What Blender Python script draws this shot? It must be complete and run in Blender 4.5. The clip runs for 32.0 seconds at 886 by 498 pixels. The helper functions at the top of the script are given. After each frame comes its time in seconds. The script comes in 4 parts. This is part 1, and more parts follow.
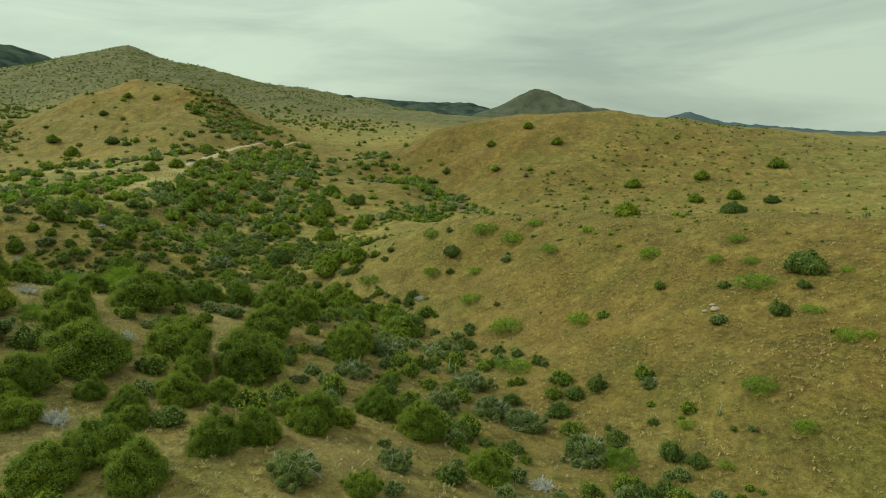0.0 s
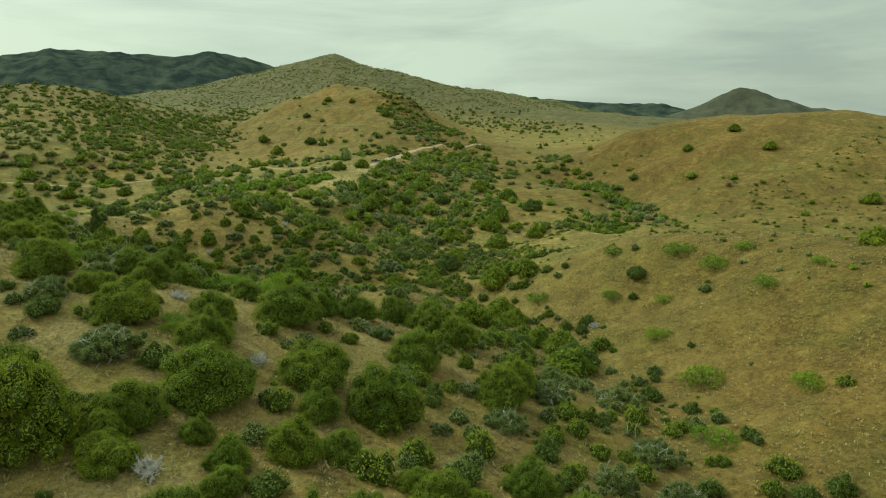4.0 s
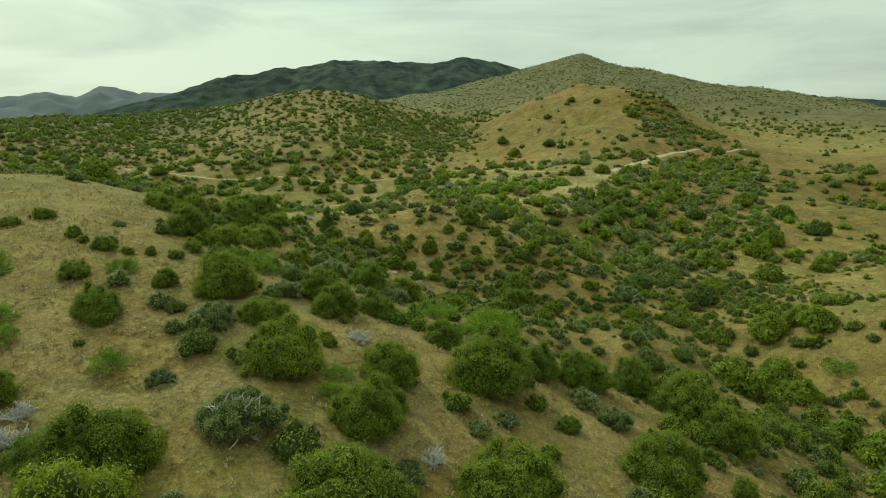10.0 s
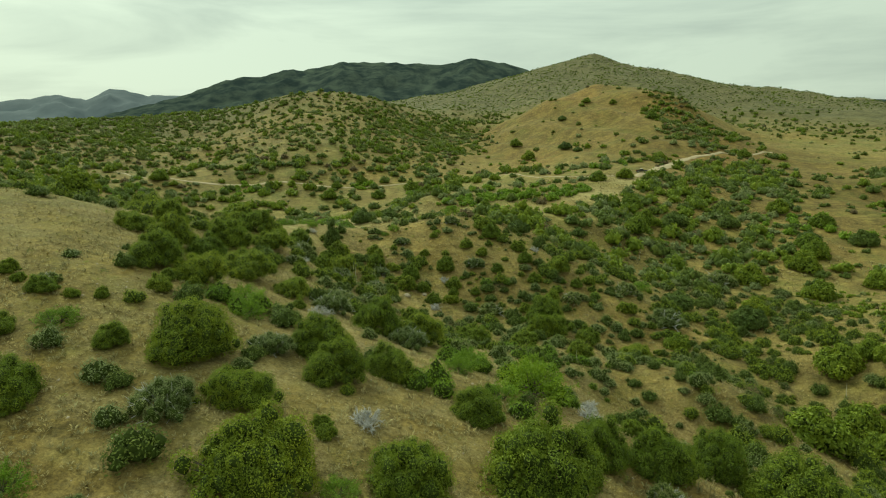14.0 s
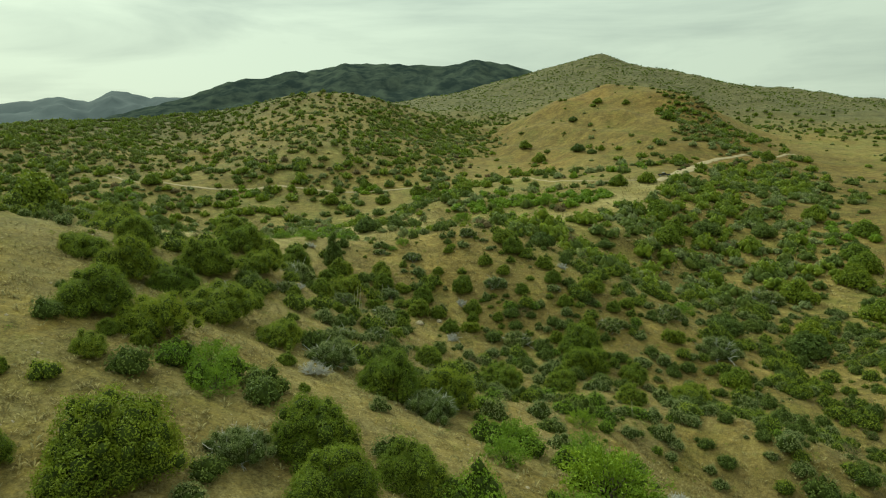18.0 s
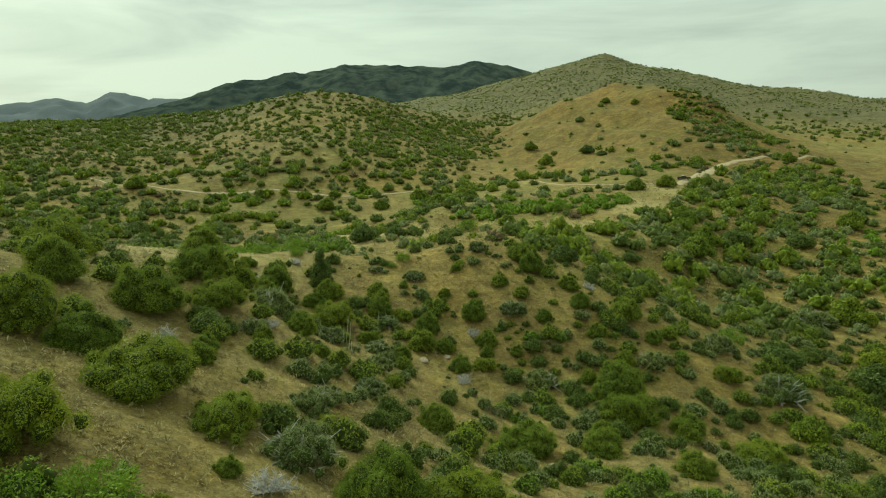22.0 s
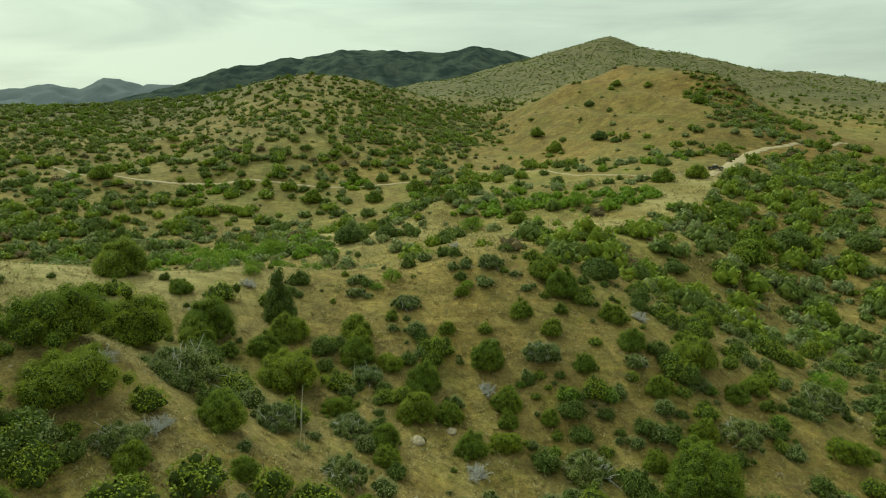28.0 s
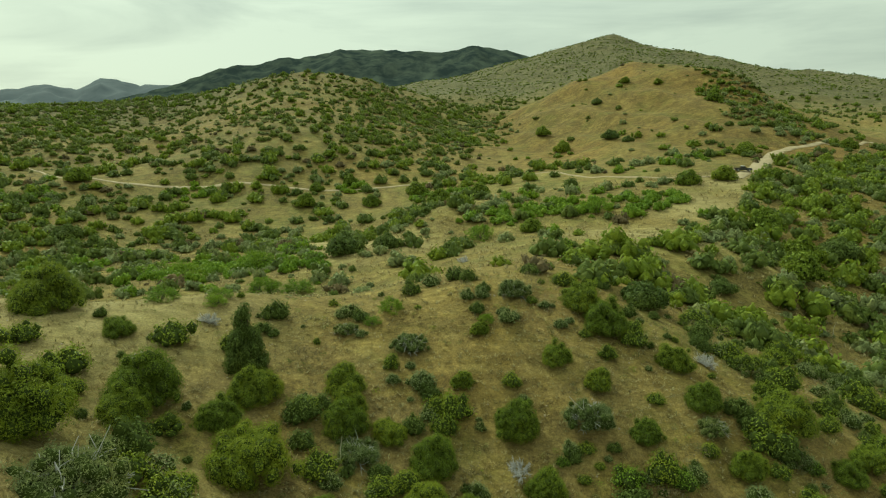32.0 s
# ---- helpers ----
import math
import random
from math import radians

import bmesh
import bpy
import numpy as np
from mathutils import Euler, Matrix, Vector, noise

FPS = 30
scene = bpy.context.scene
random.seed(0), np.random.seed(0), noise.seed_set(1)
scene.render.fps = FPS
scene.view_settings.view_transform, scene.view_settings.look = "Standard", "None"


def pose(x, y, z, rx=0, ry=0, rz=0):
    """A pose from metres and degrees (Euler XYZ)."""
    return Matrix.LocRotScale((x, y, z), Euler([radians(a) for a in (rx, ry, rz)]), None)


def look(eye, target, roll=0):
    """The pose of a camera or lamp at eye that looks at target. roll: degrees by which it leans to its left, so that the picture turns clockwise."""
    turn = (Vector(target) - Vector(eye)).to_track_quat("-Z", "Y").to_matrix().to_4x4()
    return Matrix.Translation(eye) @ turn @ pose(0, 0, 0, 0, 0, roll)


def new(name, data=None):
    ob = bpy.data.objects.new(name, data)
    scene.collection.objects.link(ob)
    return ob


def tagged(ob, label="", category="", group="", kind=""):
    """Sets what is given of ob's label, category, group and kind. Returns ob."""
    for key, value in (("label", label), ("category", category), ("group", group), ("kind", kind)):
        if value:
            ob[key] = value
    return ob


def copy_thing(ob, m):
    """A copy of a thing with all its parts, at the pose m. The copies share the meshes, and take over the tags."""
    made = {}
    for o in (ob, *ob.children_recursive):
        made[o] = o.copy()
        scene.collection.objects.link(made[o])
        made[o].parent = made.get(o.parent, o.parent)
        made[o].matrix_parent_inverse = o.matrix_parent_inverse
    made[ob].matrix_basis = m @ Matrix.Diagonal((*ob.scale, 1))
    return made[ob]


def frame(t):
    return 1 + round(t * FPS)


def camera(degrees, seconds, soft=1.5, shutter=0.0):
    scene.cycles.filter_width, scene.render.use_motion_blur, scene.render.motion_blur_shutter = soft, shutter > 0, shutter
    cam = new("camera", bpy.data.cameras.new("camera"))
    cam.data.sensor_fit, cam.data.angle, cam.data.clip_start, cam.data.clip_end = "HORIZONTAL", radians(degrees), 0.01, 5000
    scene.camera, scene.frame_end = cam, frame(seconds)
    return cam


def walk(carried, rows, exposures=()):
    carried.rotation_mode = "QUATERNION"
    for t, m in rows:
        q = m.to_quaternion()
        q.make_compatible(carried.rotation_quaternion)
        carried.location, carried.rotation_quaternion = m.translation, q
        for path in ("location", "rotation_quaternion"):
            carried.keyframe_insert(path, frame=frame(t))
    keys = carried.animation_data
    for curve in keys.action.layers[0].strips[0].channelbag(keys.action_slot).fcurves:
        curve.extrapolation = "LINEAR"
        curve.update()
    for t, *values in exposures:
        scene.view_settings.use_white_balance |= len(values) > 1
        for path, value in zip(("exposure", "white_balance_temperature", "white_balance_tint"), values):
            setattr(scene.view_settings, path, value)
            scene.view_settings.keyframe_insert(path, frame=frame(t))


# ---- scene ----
cam = camera(72.95, 32.0, 1.1)
PATH = [
    (0, 0.00, 0.00, 50.00, 78.850, 0.650, -40.100),
    (0.5, 1.24, 1.37, 50.00, 78.887, 0.652, -37.846),
    (1, 2.46, 2.80, 50.00, 78.943, 0.618, -35.560),
    (1.5, 3.66, 4.31, 49.99, 78.989, 0.617, -34.078),
    (2, 4.83, 5.78, 50.01, 79.000, 0.607, -32.345),
    (2.5, 5.96, 7.29, 50.03, 79.052, 0.557, -30.256),
    (4.5, 10.13, 13.99, 50.04, 79.236, 0.268, -19.907),
    (5, 11.08, 15.81, 50.02, 79.271, 0.150, -16.335),
    (5.5, 11.97, 17.79, 50.00, 79.263, 0.051, -12.616),
    (6, 12.67, 19.74, 50.03, 79.279, -0.040, -9.472),
    (6.5, 13.32, 21.61, 50.06, 79.266, -0.109, -6.590),
    (7, 13.84, 23.50, 50.06, 79.262, -0.154, -3.962),
    (7.5, 14.22, 25.42, 50.10, 79.271, -0.185, -2.517),
    (8, 14.53, 27.34, 50.11, 79.300, -0.190, -1.702),
    (8.5, 14.72, 29.12, 50.10, 79.310, -0.204, -1.309),
    (9, 14.82, 30.99, 50.12, 79.331, -0.186, -1.003),
    (9.5, 14.88, 32.88, 50.13, 79.365, -0.185, -0.750),
    (10, 14.76, 34.83, 50.13, 79.395, -0.169, -0.647),
    (10.5, 14.62, 36.82, 50.13, 79.406, -0.154, -0.537),
    (11, 14.45, 38.79, 50.18, 79.445, -0.157, -0.476),
    (11.5, 14.29, 40.73, 50.26, 79.454, -0.145, -0.358),
    (12, 14.05, 42.71, 50.39, 79.458, -0.144, -0.269),
    (12.5, 13.82, 44.79, 50.50, 79.478, -0.126, -0.090),
    (13, 13.49, 46.91, 50.59, 79.510, -0.099, 0.018),
    (13.5, 13.14, 49.07, 50.70, 79.535, -0.059, 0.063),
    (14, 12.75, 51.10, 50.88, 79.551, -0.037, 0.107),
    (14.5, 12.42, 53.17, 51.04, 79.560, -0.007, 0.167),
    (15, 12.02, 55.39, 51.15, 79.582, 0.024, 0.220),
    (15.5, 11.64, 57.65, 51.18, 79.588, 0.013, 0.297),
    (17.5, 10.19, 66.67, 51.01, 79.681, 0.009, 0.337),
    (18, 9.85, 68.93, 50.99, 79.705, 0.019, 0.347),
    (18.5, 9.54, 71.17, 50.95, 79.711, 0.022, 0.347),
    (19, 9.24, 73.48, 50.92, 79.715, 0.021, 0.352),
    (19.5, 8.98, 75.81, 50.89, 79.733, 0.003, 0.347),
    (20, 8.80, 78.20, 50.83, 79.757, 0.019, 0.352),
    (20.5, 8.62, 80.63, 50.76, 79.783, 0.027, 0.336),
    (21, 8.49, 83.11, 50.69, 79.804, 0.019, 0.323),
    (21.5, 8.42, 85.61, 50.63, 79.821, 0.015, 0.325),
    (22, 8.35, 88.10, 50.55, 79.859, -0.001, 0.315),
    (22.5, 8.31, 90.63, 50.49, 79.872, 0.004, 0.278),
    (23, 8.33, 93.11, 50.43, 79.886, 0.028, 0.265),
    (23.5, 8.36, 95.60, 50.34, 79.913, 0.005, 0.274),
    (24, 8.40, 98.17, 50.26, 79.900, 0.009, 0.288),
    (24.5, 8.44, 100.62, 50.18, 79.912, 0.025, 0.287),
    (25, 8.40, 103.09, 50.10, 79.934, -0.018, 0.266),
    (25.5, 8.33, 105.58, 50.03, 79.956, -0.020, 0.228),
    (27.5, 7.85, 114.66, 49.81, 78.662, -0.047, 0.203),
    (28, 7.75, 116.85, 49.73, 78.660, -0.027, 0.191),
    (28.5, 7.61, 119.03, 49.63, 78.676, -0.022, 0.165),
    (29, 7.47, 121.22, 49.53, 78.682, -0.010, 0.157),
    (29.5, 7.27, 123.40, 49.42, 78.691, -0.005, 0.149),
    (30, 7.06, 125.60, 49.32, 78.697, -0.009, 0.145),
    (30.5, 6.85, 127.87, 49.26, 78.711, 0.007, 0.144),
    (31, 6.62, 130.19, 49.21, 78.708, 0.013, 0.146),
    (31.5, 6.37, 132.54, 49.14, 78.709, 0.045, 0.098),
    (32, 6.14, 134.99, 49.08, 78.687, 0.058, 0.081),
]
walk(cam, [(t, pose(*r)) for t, *r in PATH], [(0, -0.25, 6600, -24), (32, -0.25, 6600, -24)])

# ---- light: overcast sky with a weak, wide sun behind cloud ----
world = bpy.data.worlds.new("sky")
scene.world = world
world.use_nodes = True
SUN_ELEV, SUN_ROT = radians(42), radians(-37)


def build_sky():
    nt = world.node_tree
    n, l = nt.nodes, nt.links
    n.clear()
    out = n.new("ShaderNodeOutputWorld")
    bg = n.new("ShaderNodeBackground")
    sky = n.new("ShaderNodeTexSky")
    sky.sky_type, sky.sun_disc = "NISHITA", False
    sky.sun_elevation, sky.sun_rotation = SUN_ELEV, SUN_ROT
    sky.dust_density, sky.air_density = 3.0, 1.2
    tc = n.new("ShaderNodeTexCoord")
    mp = n.new("ShaderNodeMapping")
    mp.inputs["Scale"].default_value = (1.0, 1.0, 5.5)
    l.new(tc.outputs["Generated"], mp.inputs["Vector"])
    nz = n.new("ShaderNodeTexNoise")
    nz.inputs["Scale"].default_value, nz.inputs["Detail"].default_value, nz.inputs["Roughness"].default_value = 1.8, 7, 0.55
    nz.inputs["Distortion"].default_value = 0.5
    l.new(mp.outputs["Vector"], nz.inputs["Vector"])
    ramp = n.new("ShaderNodeValToRGB")
    ramp.color_ramp.elements[0].position, ramp.color_ramp.elements[0].color = 0.36, (7.2, 7.2, 7.2, 1)
    ramp.color_ramp.elements[1].position, ramp.color_ramp.elements[1].color = 0.58, (10.5, 10.3, 9.8, 1)
    l.new(nz.outputs["Fac"], ramp.inputs["Fac"])
    mix = n.new("ShaderNodeMix")
    mix.data_type = "RGBA"
    mix.inputs["Factor"].default_value = 0.88
    l.new(sky.outputs["Color"], mix.inputs["A"])
    dot = n.new("ShaderNodeVectorMath")
    dot.operation = "DOT_PRODUCT"
    dot.inputs[1].default_value = (-0.78, 0.55, 0.30)
    l.new(tc.outputs["Generated"], dot.inputs[0])
    glow = n.new("ShaderNodeMapRange")
    for sock, v in (("From Min", -0.3), ("From Max", 0.9), ("To Min", 0.86), ("To Max", 1.10)):
        glow.inputs[sock].default_value = v
    l.new(dot.outputs["Value"], glow.inputs["Value"])
    # an overcast sky is about three times as bright overhead as at the horizon
    sep = n.new("ShaderNodeSeparateXYZ")
    l.new(tc.outputs["Generated"], sep.inputs["Vector"])
    high = n.new("ShaderNodeMapRange")
    for sock, v in (("From Min", 0.15), ("From Max", 1.0), ("To Min", 1.0), ("To Max", 2.2)):
        high.inputs[sock].default_value = v
    l.new(sep.outputs["Z"], high.inputs["Value"])
    both = n.new("ShaderNodeMath")
    both.operation = "MULTIPLY"
    l.new(glow.outputs["Result"], both.inputs[0])
    l.new(high.outputs["Result"], both.inputs[1])
    lit = n.new("ShaderNodeVectorMath")
    lit.operation = "SCALE"
    l.new(ramp.outputs["Color"], lit.inputs[0])
    l.new(both.outputs["Value"], lit.inputs["Scale"])
    l.new(lit.outputs["Vector"], mix.inputs["B"])
    l.new(mix.outputs["Result"], bg.inputs["Color"])
    bg.inputs["Strength"].default_value = 0.09
    l.new(bg.outputs["Background"], out.inputs["Surface"])


build_sky()
sun = new("sun", bpy.data.lights.new("sun", "SUN"))
sun.data.energy, sun.data.angle, sun.data.color = 3.5, radians(10), (1.0, 0.95, 0.86)
sun.matrix_world = look((-60, 80, 90), (0, 0, 0))


# ---- materials ----
def mat(name, rough=0.9):
    m = bpy.data.materials.new(name)
    m.use_nodes = True
    b = m.node_tree.nodes["Principled BSDF"]
    b.inputs["Roughness"].default_value = rough
    b.inputs["Specular IOR Level"].default_value = 0.15
    return m, m.node_tree.nodes, m.node_tree.links, b


def noise_node(n, l, scale, detail=4, rough=0.6, vec=None):
    x = n.new("ShaderNodeTexNoise")
    x.inputs["Scale"].default_value, x.inputs["Detail"].default_value, x.inputs["Roughness"].default_value = scale, detail, rough
    if vec is not None:
        l.new(vec, x.inputs["Vector"])
    return x.outputs["Fac"]


def ramp_node(n, l, fac, stops):
    x = n.new("ShaderNodeValToRGB")
    e = x.color_ramp.elements
    while len(e) < len(stops):
        e.new(0.5)
    for k, (p, c) in zip(e, stops):
        k.position, k.color = p, (*c, 1)
    l.new(fac, x.inputs["Fac"])
    return x.outputs["Color"]


def mix_node(n, l, fac, a, b, kind="MIX"):
    x = n.new("ShaderNodeMix")
    x.data_type, x.blend_type = "RGBA", kind
    for sock, v in (("Factor", fac), ("A", a), ("B", b)):
        if isinstance(v, (int, float)):
            x.inputs[sock].default_value = v
        elif isinstance(v, tuple):
            x.inputs[sock].default_value = (*v, 1)
        else:
            l.new(v, x.inputs[sock])
    return x.outputs["Result"]


def ground_material():
    m, n, l, b = mat("dry_grass_soil", 0.95)
    pos = n.new("ShaderNodeTexCoord").outputs["Object"]
    big = noise_node(n, l, 0.012, 5, 0.55, pos)
    mid = noise_node(n, l, 0.11, 7, 0.68, pos)
    streak_map = n.new("ShaderNodeMapping")
    streak_map.inputs["Scale"].default_value = (0.35, 1.0, 2.2)
    l.new(pos, streak_map.inputs["Vector"])
    streak = noise_node(n, l, 0.55, 6, 0.7, streak_map.outputs["Vector"])
    fine = noise_node(n, l, 1.5, 7, 0.78, pos)
    grass = ramp_node(n, l, streak, [(0.30, (0.118, 0.084, 0.031)), (0.50, (0.218, 0.161, 0.063)), (0.70, (0.318, 0.248, 0.114))])
    soil = ramp_node(n, l, fine, [(0.32, (0.082, 0.055, 0.020)), (0.55, (0.175, 0.127, 0.052)), (0.75, (0.30, 0.235, 0.112))])
    patch = ramp_node(n, l, mid, [(0.42, (0, 0, 0)), (0.58, (1, 1, 1))])
    c = mix_node(n, l, patch, soil, grass)
    hue = ramp_node(n, l, big, [(0.33, (0.90, 0.93, 0.88)), (0.5, (1.0, 0.98, 0.96)), (0.66, (1.10, 0.99, 0.90))])
    c = mix_node(n, l, 1.0, c, hue, "MULTIPLY")
    # low green herbs among the grass
    herb = ramp_node(n, l, noise_node(n, l, 0.05, 7, 0.72, pos), [(0.48, (0, 0, 0)), (0.64, (0.42, 0.42, 0.42))])
    herb_colour = ramp_node(n, l, fine, [(0.3, (0.058, 0.072, 0.016)), (0.7, (0.17, 0.185, 0.050))])
    c = mix_node(n, l, herb, c, herb_colour)
    # the high ridge behind is greyer, covered with low olive scrub
    far = n.new("ShaderNodeVectorMath")
    far.operation = "DISTANCE"
    far.inputs[1].default_value = (110, 270, 40)
    l.new(pos, far.inputs[0])
    high = n.new("ShaderNodeMapRange")
    for sock, v in (("From Min", 390), ("From Max", 560), ("To Min", 0.0), ("To Max", 0.9)):
        high.inputs[sock].default_value = v
    l.new(far.outputs["Value"], high.inputs["Value"])
    olive = ramp_node(n, l, noise_node(n, l, 0.09, 8, 0.75, pos), [(0.34, (0.048, 0.044, 0.025)), (0.52, (0.104, 0.090, 0.052)), (0.70, (0.162, 0.134, 0.082))])
    c = mix_node(n, l, high.outputs["Result"], c, olive)
    tuft = ramp_node(n, l, noise_node(n, l, 0.30, 8, 0.74, pos), [(0.34, (0.62, 0.66, 0.56)), (0.48, (0.98, 1.0, 0.92)), (0.66, (1.22, 1.22, 1.08))])
    c = mix_node(n, l, 1.0, c, tuft, "MULTIPLY")
    speck = ramp_node(n, l, fine, [(0.33, (0.62, 0.64, 0.58)), (0.47, (0.95, 0.97, 0.92)), (0.68, (1.16, 1.17, 1.08))])
    c = mix_node(n, l, 1.0, c, speck, "MULTIPLY")
    # pale gravel lies bare in patches on the first ridges
    away = n.new("ShaderNodeVectorMath")
    away.operation = "DISTANCE"
    away.inputs[1].default_value = (0, 110, 35)
    l.new(pos, away.inputs[0])
    bare = n.new("ShaderNodeMapRange")
    for sock, v in (("From Min", 50), ("From Max", 120), ("To Min", 0.5), ("To Max", 0.0)):
        bare.inputs[sock].default_value = v
    l.new(away.outputs["Value"], bare.inputs["Value"])
    spots = ramp_node(n, l, noise_node(n, l, 0.16, 6, 0.7, pos), [(0.40, (0, 0, 0)), (0.58, (1, 1, 1))])
    bare_fac = mix_node(n, l, 1.0, spots, bare.outputs["Result"], "MULTIPLY")
    gravel = ramp_node(n, l, noise_node(n, l, 2.6, 7, 0.8, pos), [(0.36, (0.090, 0.064, 0.026)), (0.5, (0.265, 0.208, 0.102)), (0.66, (0.44, 0.365, 0.205))])
    c = mix_node(n, l, bare_fac, c, gravel)
    # rough brown grass on the two hills beside the wash
    for centre, inner, outer, tone in (((118, 60, 25), 55, 120, (0.76, 0.69, 0.60)), ((320, 230, 45), 90, 190, (0.80, 0.73, 0.68)), ((130, 540, 70), 90, 190, (0.86, 0.79, 0.74)), ((-40, 120, 38), 18, 60, (0.87, 0.87, 0.76)), ((28, 182, 20), 32, 75, (1.05, 0.98, 0.91)), ((-220, 540, 50), 110, 300, (0.82, 0.81, 0.80)), ((215, 360, 30), 60, 150, (0.80, 0.75, 0.70))):
        hillside = n.new("ShaderNodeVectorMath")
        hillside.operation = "DISTANCE"
        hillside.inputs[1].default_value = centre
        l.new(pos, hillside.inputs[0])
        brown = n.new("ShaderNodeMapRange")
        for sock, v in (("From Min", inner), ("From Max", outer), ("To Min", 1.0), ("To Max", 0.0)):
            brown.inputs[sock].default_value = v
        l.new(hillside.outputs["Value"], brown.inputs["Value"])
        c = mix_node(n, l, brown.outputs["Result"], c, mix_node(n, l, 1.0, c, tone, "MULTIPLY"))
    # the grassy rim above the draw and the crests of the spurs are pale and dry
    pale = ramp_node(n, l, streak, [(0.3, (0.20, 0.155, 0.062)), (0.7, (0.40, 0.325, 0.16))])
    for centre, inner, outer in (((-46, 202, 30), 10, 36), ((-14, 288, 19), 6, 26), ((-30, 305, 16), 4, 18), ((48, 266, 27), 4, 20), ((74, 292, 29), 4, 20), ((98, 320, 33), 5, 20)):
        rim = n.new("ShaderNodeVectorMath")
        rim.operation = "DISTANCE"
        rim.inputs[1].default_value = centre
        l.new(pos, rim.inputs[0])
        dry = n.new("ShaderNodeMapRange")
        for sock, v in (("From Min", inner), ("From Max", outer), ("To Min", 0.85), ("To Max", 0.0)):
            dry.inputs[sock].default_value = v
        l.new(rim.outputs["Value"], dry.inputs["Value"])
        c = mix_node(n, l, dry.outputs["Result"], c, pale)
    litter = ramp_node(n, l, noise_node(n, l, 5.5, 5, 0.75, pos), [(0.36, (0.66, 0.68, 0.62)), (0.48, (0.96, 0.98, 0.93)), (0.64, (1.30, 1.32, 1.22))])
    c = mix_node(n, l, 1.0, c, litter, "MULTIPLY")
    l.new(c, b.inputs["Base Color"])
    bump = n.new("ShaderNodeBump")
    bump.inputs["Strength"].default_value, bump.inputs["Distance"].default_value = 0.9, 0.45
    l.new(fine, bump.inputs["Height"])
    l.new(bump.outputs["Normal"], b.inputs["Normal"])
    return m


def leaf_material(name, dark, light, rough=0.6):
    m, n, l, b = mat(name, rough)
    geo = n.new("ShaderNodeNewGeometry")
    info = n.new("ShaderNodeObjectInfo")
    pos = n.new("ShaderNodeTexCoord").outputs["Object"]
    c = mix_node(n, l, geo.outputs["Random Per Island"], dark, light)
    tone = ramp_node(n, l, info.outputs["Random"], [(0, (0.80, 0.84, 0.8)), (0.5, (1, 1, 1)), (1, (1.15, 1.08, 0.92))])
    c = mix_node(n, l, 1.0, c, tone, "MULTIPLY")
    patch = ramp_node(n, l, noise_node(n, l, 0.35, 5, 0.65, pos), [(0.30, (0.66, 0.72, 0.68)), (0.5, (1, 1, 1)), (0.70, (1.25, 1.14, 0.96))])
    c = mix_node(n, l, 1.0, c, patch, "MULTIPLY")
    clump = ramp_node(n, l, noise_node(n, l, 4.5, 3, 0.6, pos), [(0.36, (0.76, 0.79, 0.76)), (0.5, (1, 1, 1)), (0.64, (1.20, 1.17, 1.06))])
    c = mix_node(n, l, 1.0, c, clump, "MULTIPLY")
    l.new(c, b.inputs["Base Color"])
    thin = n.new("ShaderNodeBsdfTranslucent")
    l.new(c, thin.inputs["Color"])
    both = n.new("ShaderNodeMixShader")
    both.inputs[0].default_value = 0.30
    l.new(b.outputs["BSDF"], both.inputs[1])
    l.new(thin.outputs["BSDF"], both.inputs[2])
    l.new(both.outputs["Shader"], n["Material Output"].inputs["Surface"])
    return m


def plain_material(name, dark, light, scale, rough=0.9, detail=6, spread=(0.3, 0.7), gloss=0.15):
    m, n, l, b = mat(name, rough)
    b.inputs["Specular IOR Level"].default_value = gloss
    pos = n.new("ShaderNodeTexCoord").outputs["Object"]
    c = ramp_node(n, l, noise_node(n, l, scale, detail, 0.65, pos), [(spread[0], dark), (spread[1], light)])
    l.new(c, b.inputs["Base Color"])
    return m


GROUND = ground_material()
ROAD = plain_material("pale_dirt", (0.24, 0.185, 0.105), (0.38, 0.305, 0.195), 0.6)
BARK = plain_material("bark", (0.05, 0.04, 0.03), (0.13, 0.10, 0.08), 6)
# shade between the leaves, put into the dark colour of the crown cores
CROWN_SHADE = plain_material("crown_gap_shade", (0.026, 0.038, 0.007), (0.060, 0.080, 0.012), 3)
DEADWOOD = plain_material("grey_deadwood", (0.28, 0.27, 0.25), (0.50, 0.48, 0.45), 4)
OAK = leaf_material("oak_leaf", (0.122, 0.162, 0.016), (0.222, 0.272, 0.034))
OLIVE = leaf_material("olive_oak_leaf", (0.138, 0.178, 0.016), (0.230, 0.276, 0.034))
JUNIPER = leaf_material("juniper_leaf", (0.086, 0.116, 0.026), (0.148, 0.188, 0.044))
BRIGHT = leaf_material("mesquite_leaf", (0.126, 0.196, 0.016), (0.212, 0.300, 0.036))
GREY = leaf_material("grey_brush_leaf", (0.162, 0.186, 0.074), (0.268, 0.298, 0.128))
DRY = leaf_material("dry_brush_leaf", (0.115, 0.092, 0.048), (0.220, 0.180, 0.104), 0.8)
STRAW = leaf_material("dry_grass_blade", (0.175, 0.142, 0.062), (0.42, 0.355, 0.180), 0.85)
STONE = plain_material("pale_stone", (0.18, 0.14, 0.09), (0.38, 0.32, 0.23), 3)
STALK = plain_material("pale_flower_stalk", (0.38, 0.34, 0.26), (0.56, 0.52, 0.42), 5)
MOUNTAIN = plain_material("wooded_mountain", (0.022, 0.031, 0.030), (0.066, 0.080, 0.062), 0.014, detail=10, spread=(0.40, 0.66), gloss=0.0)
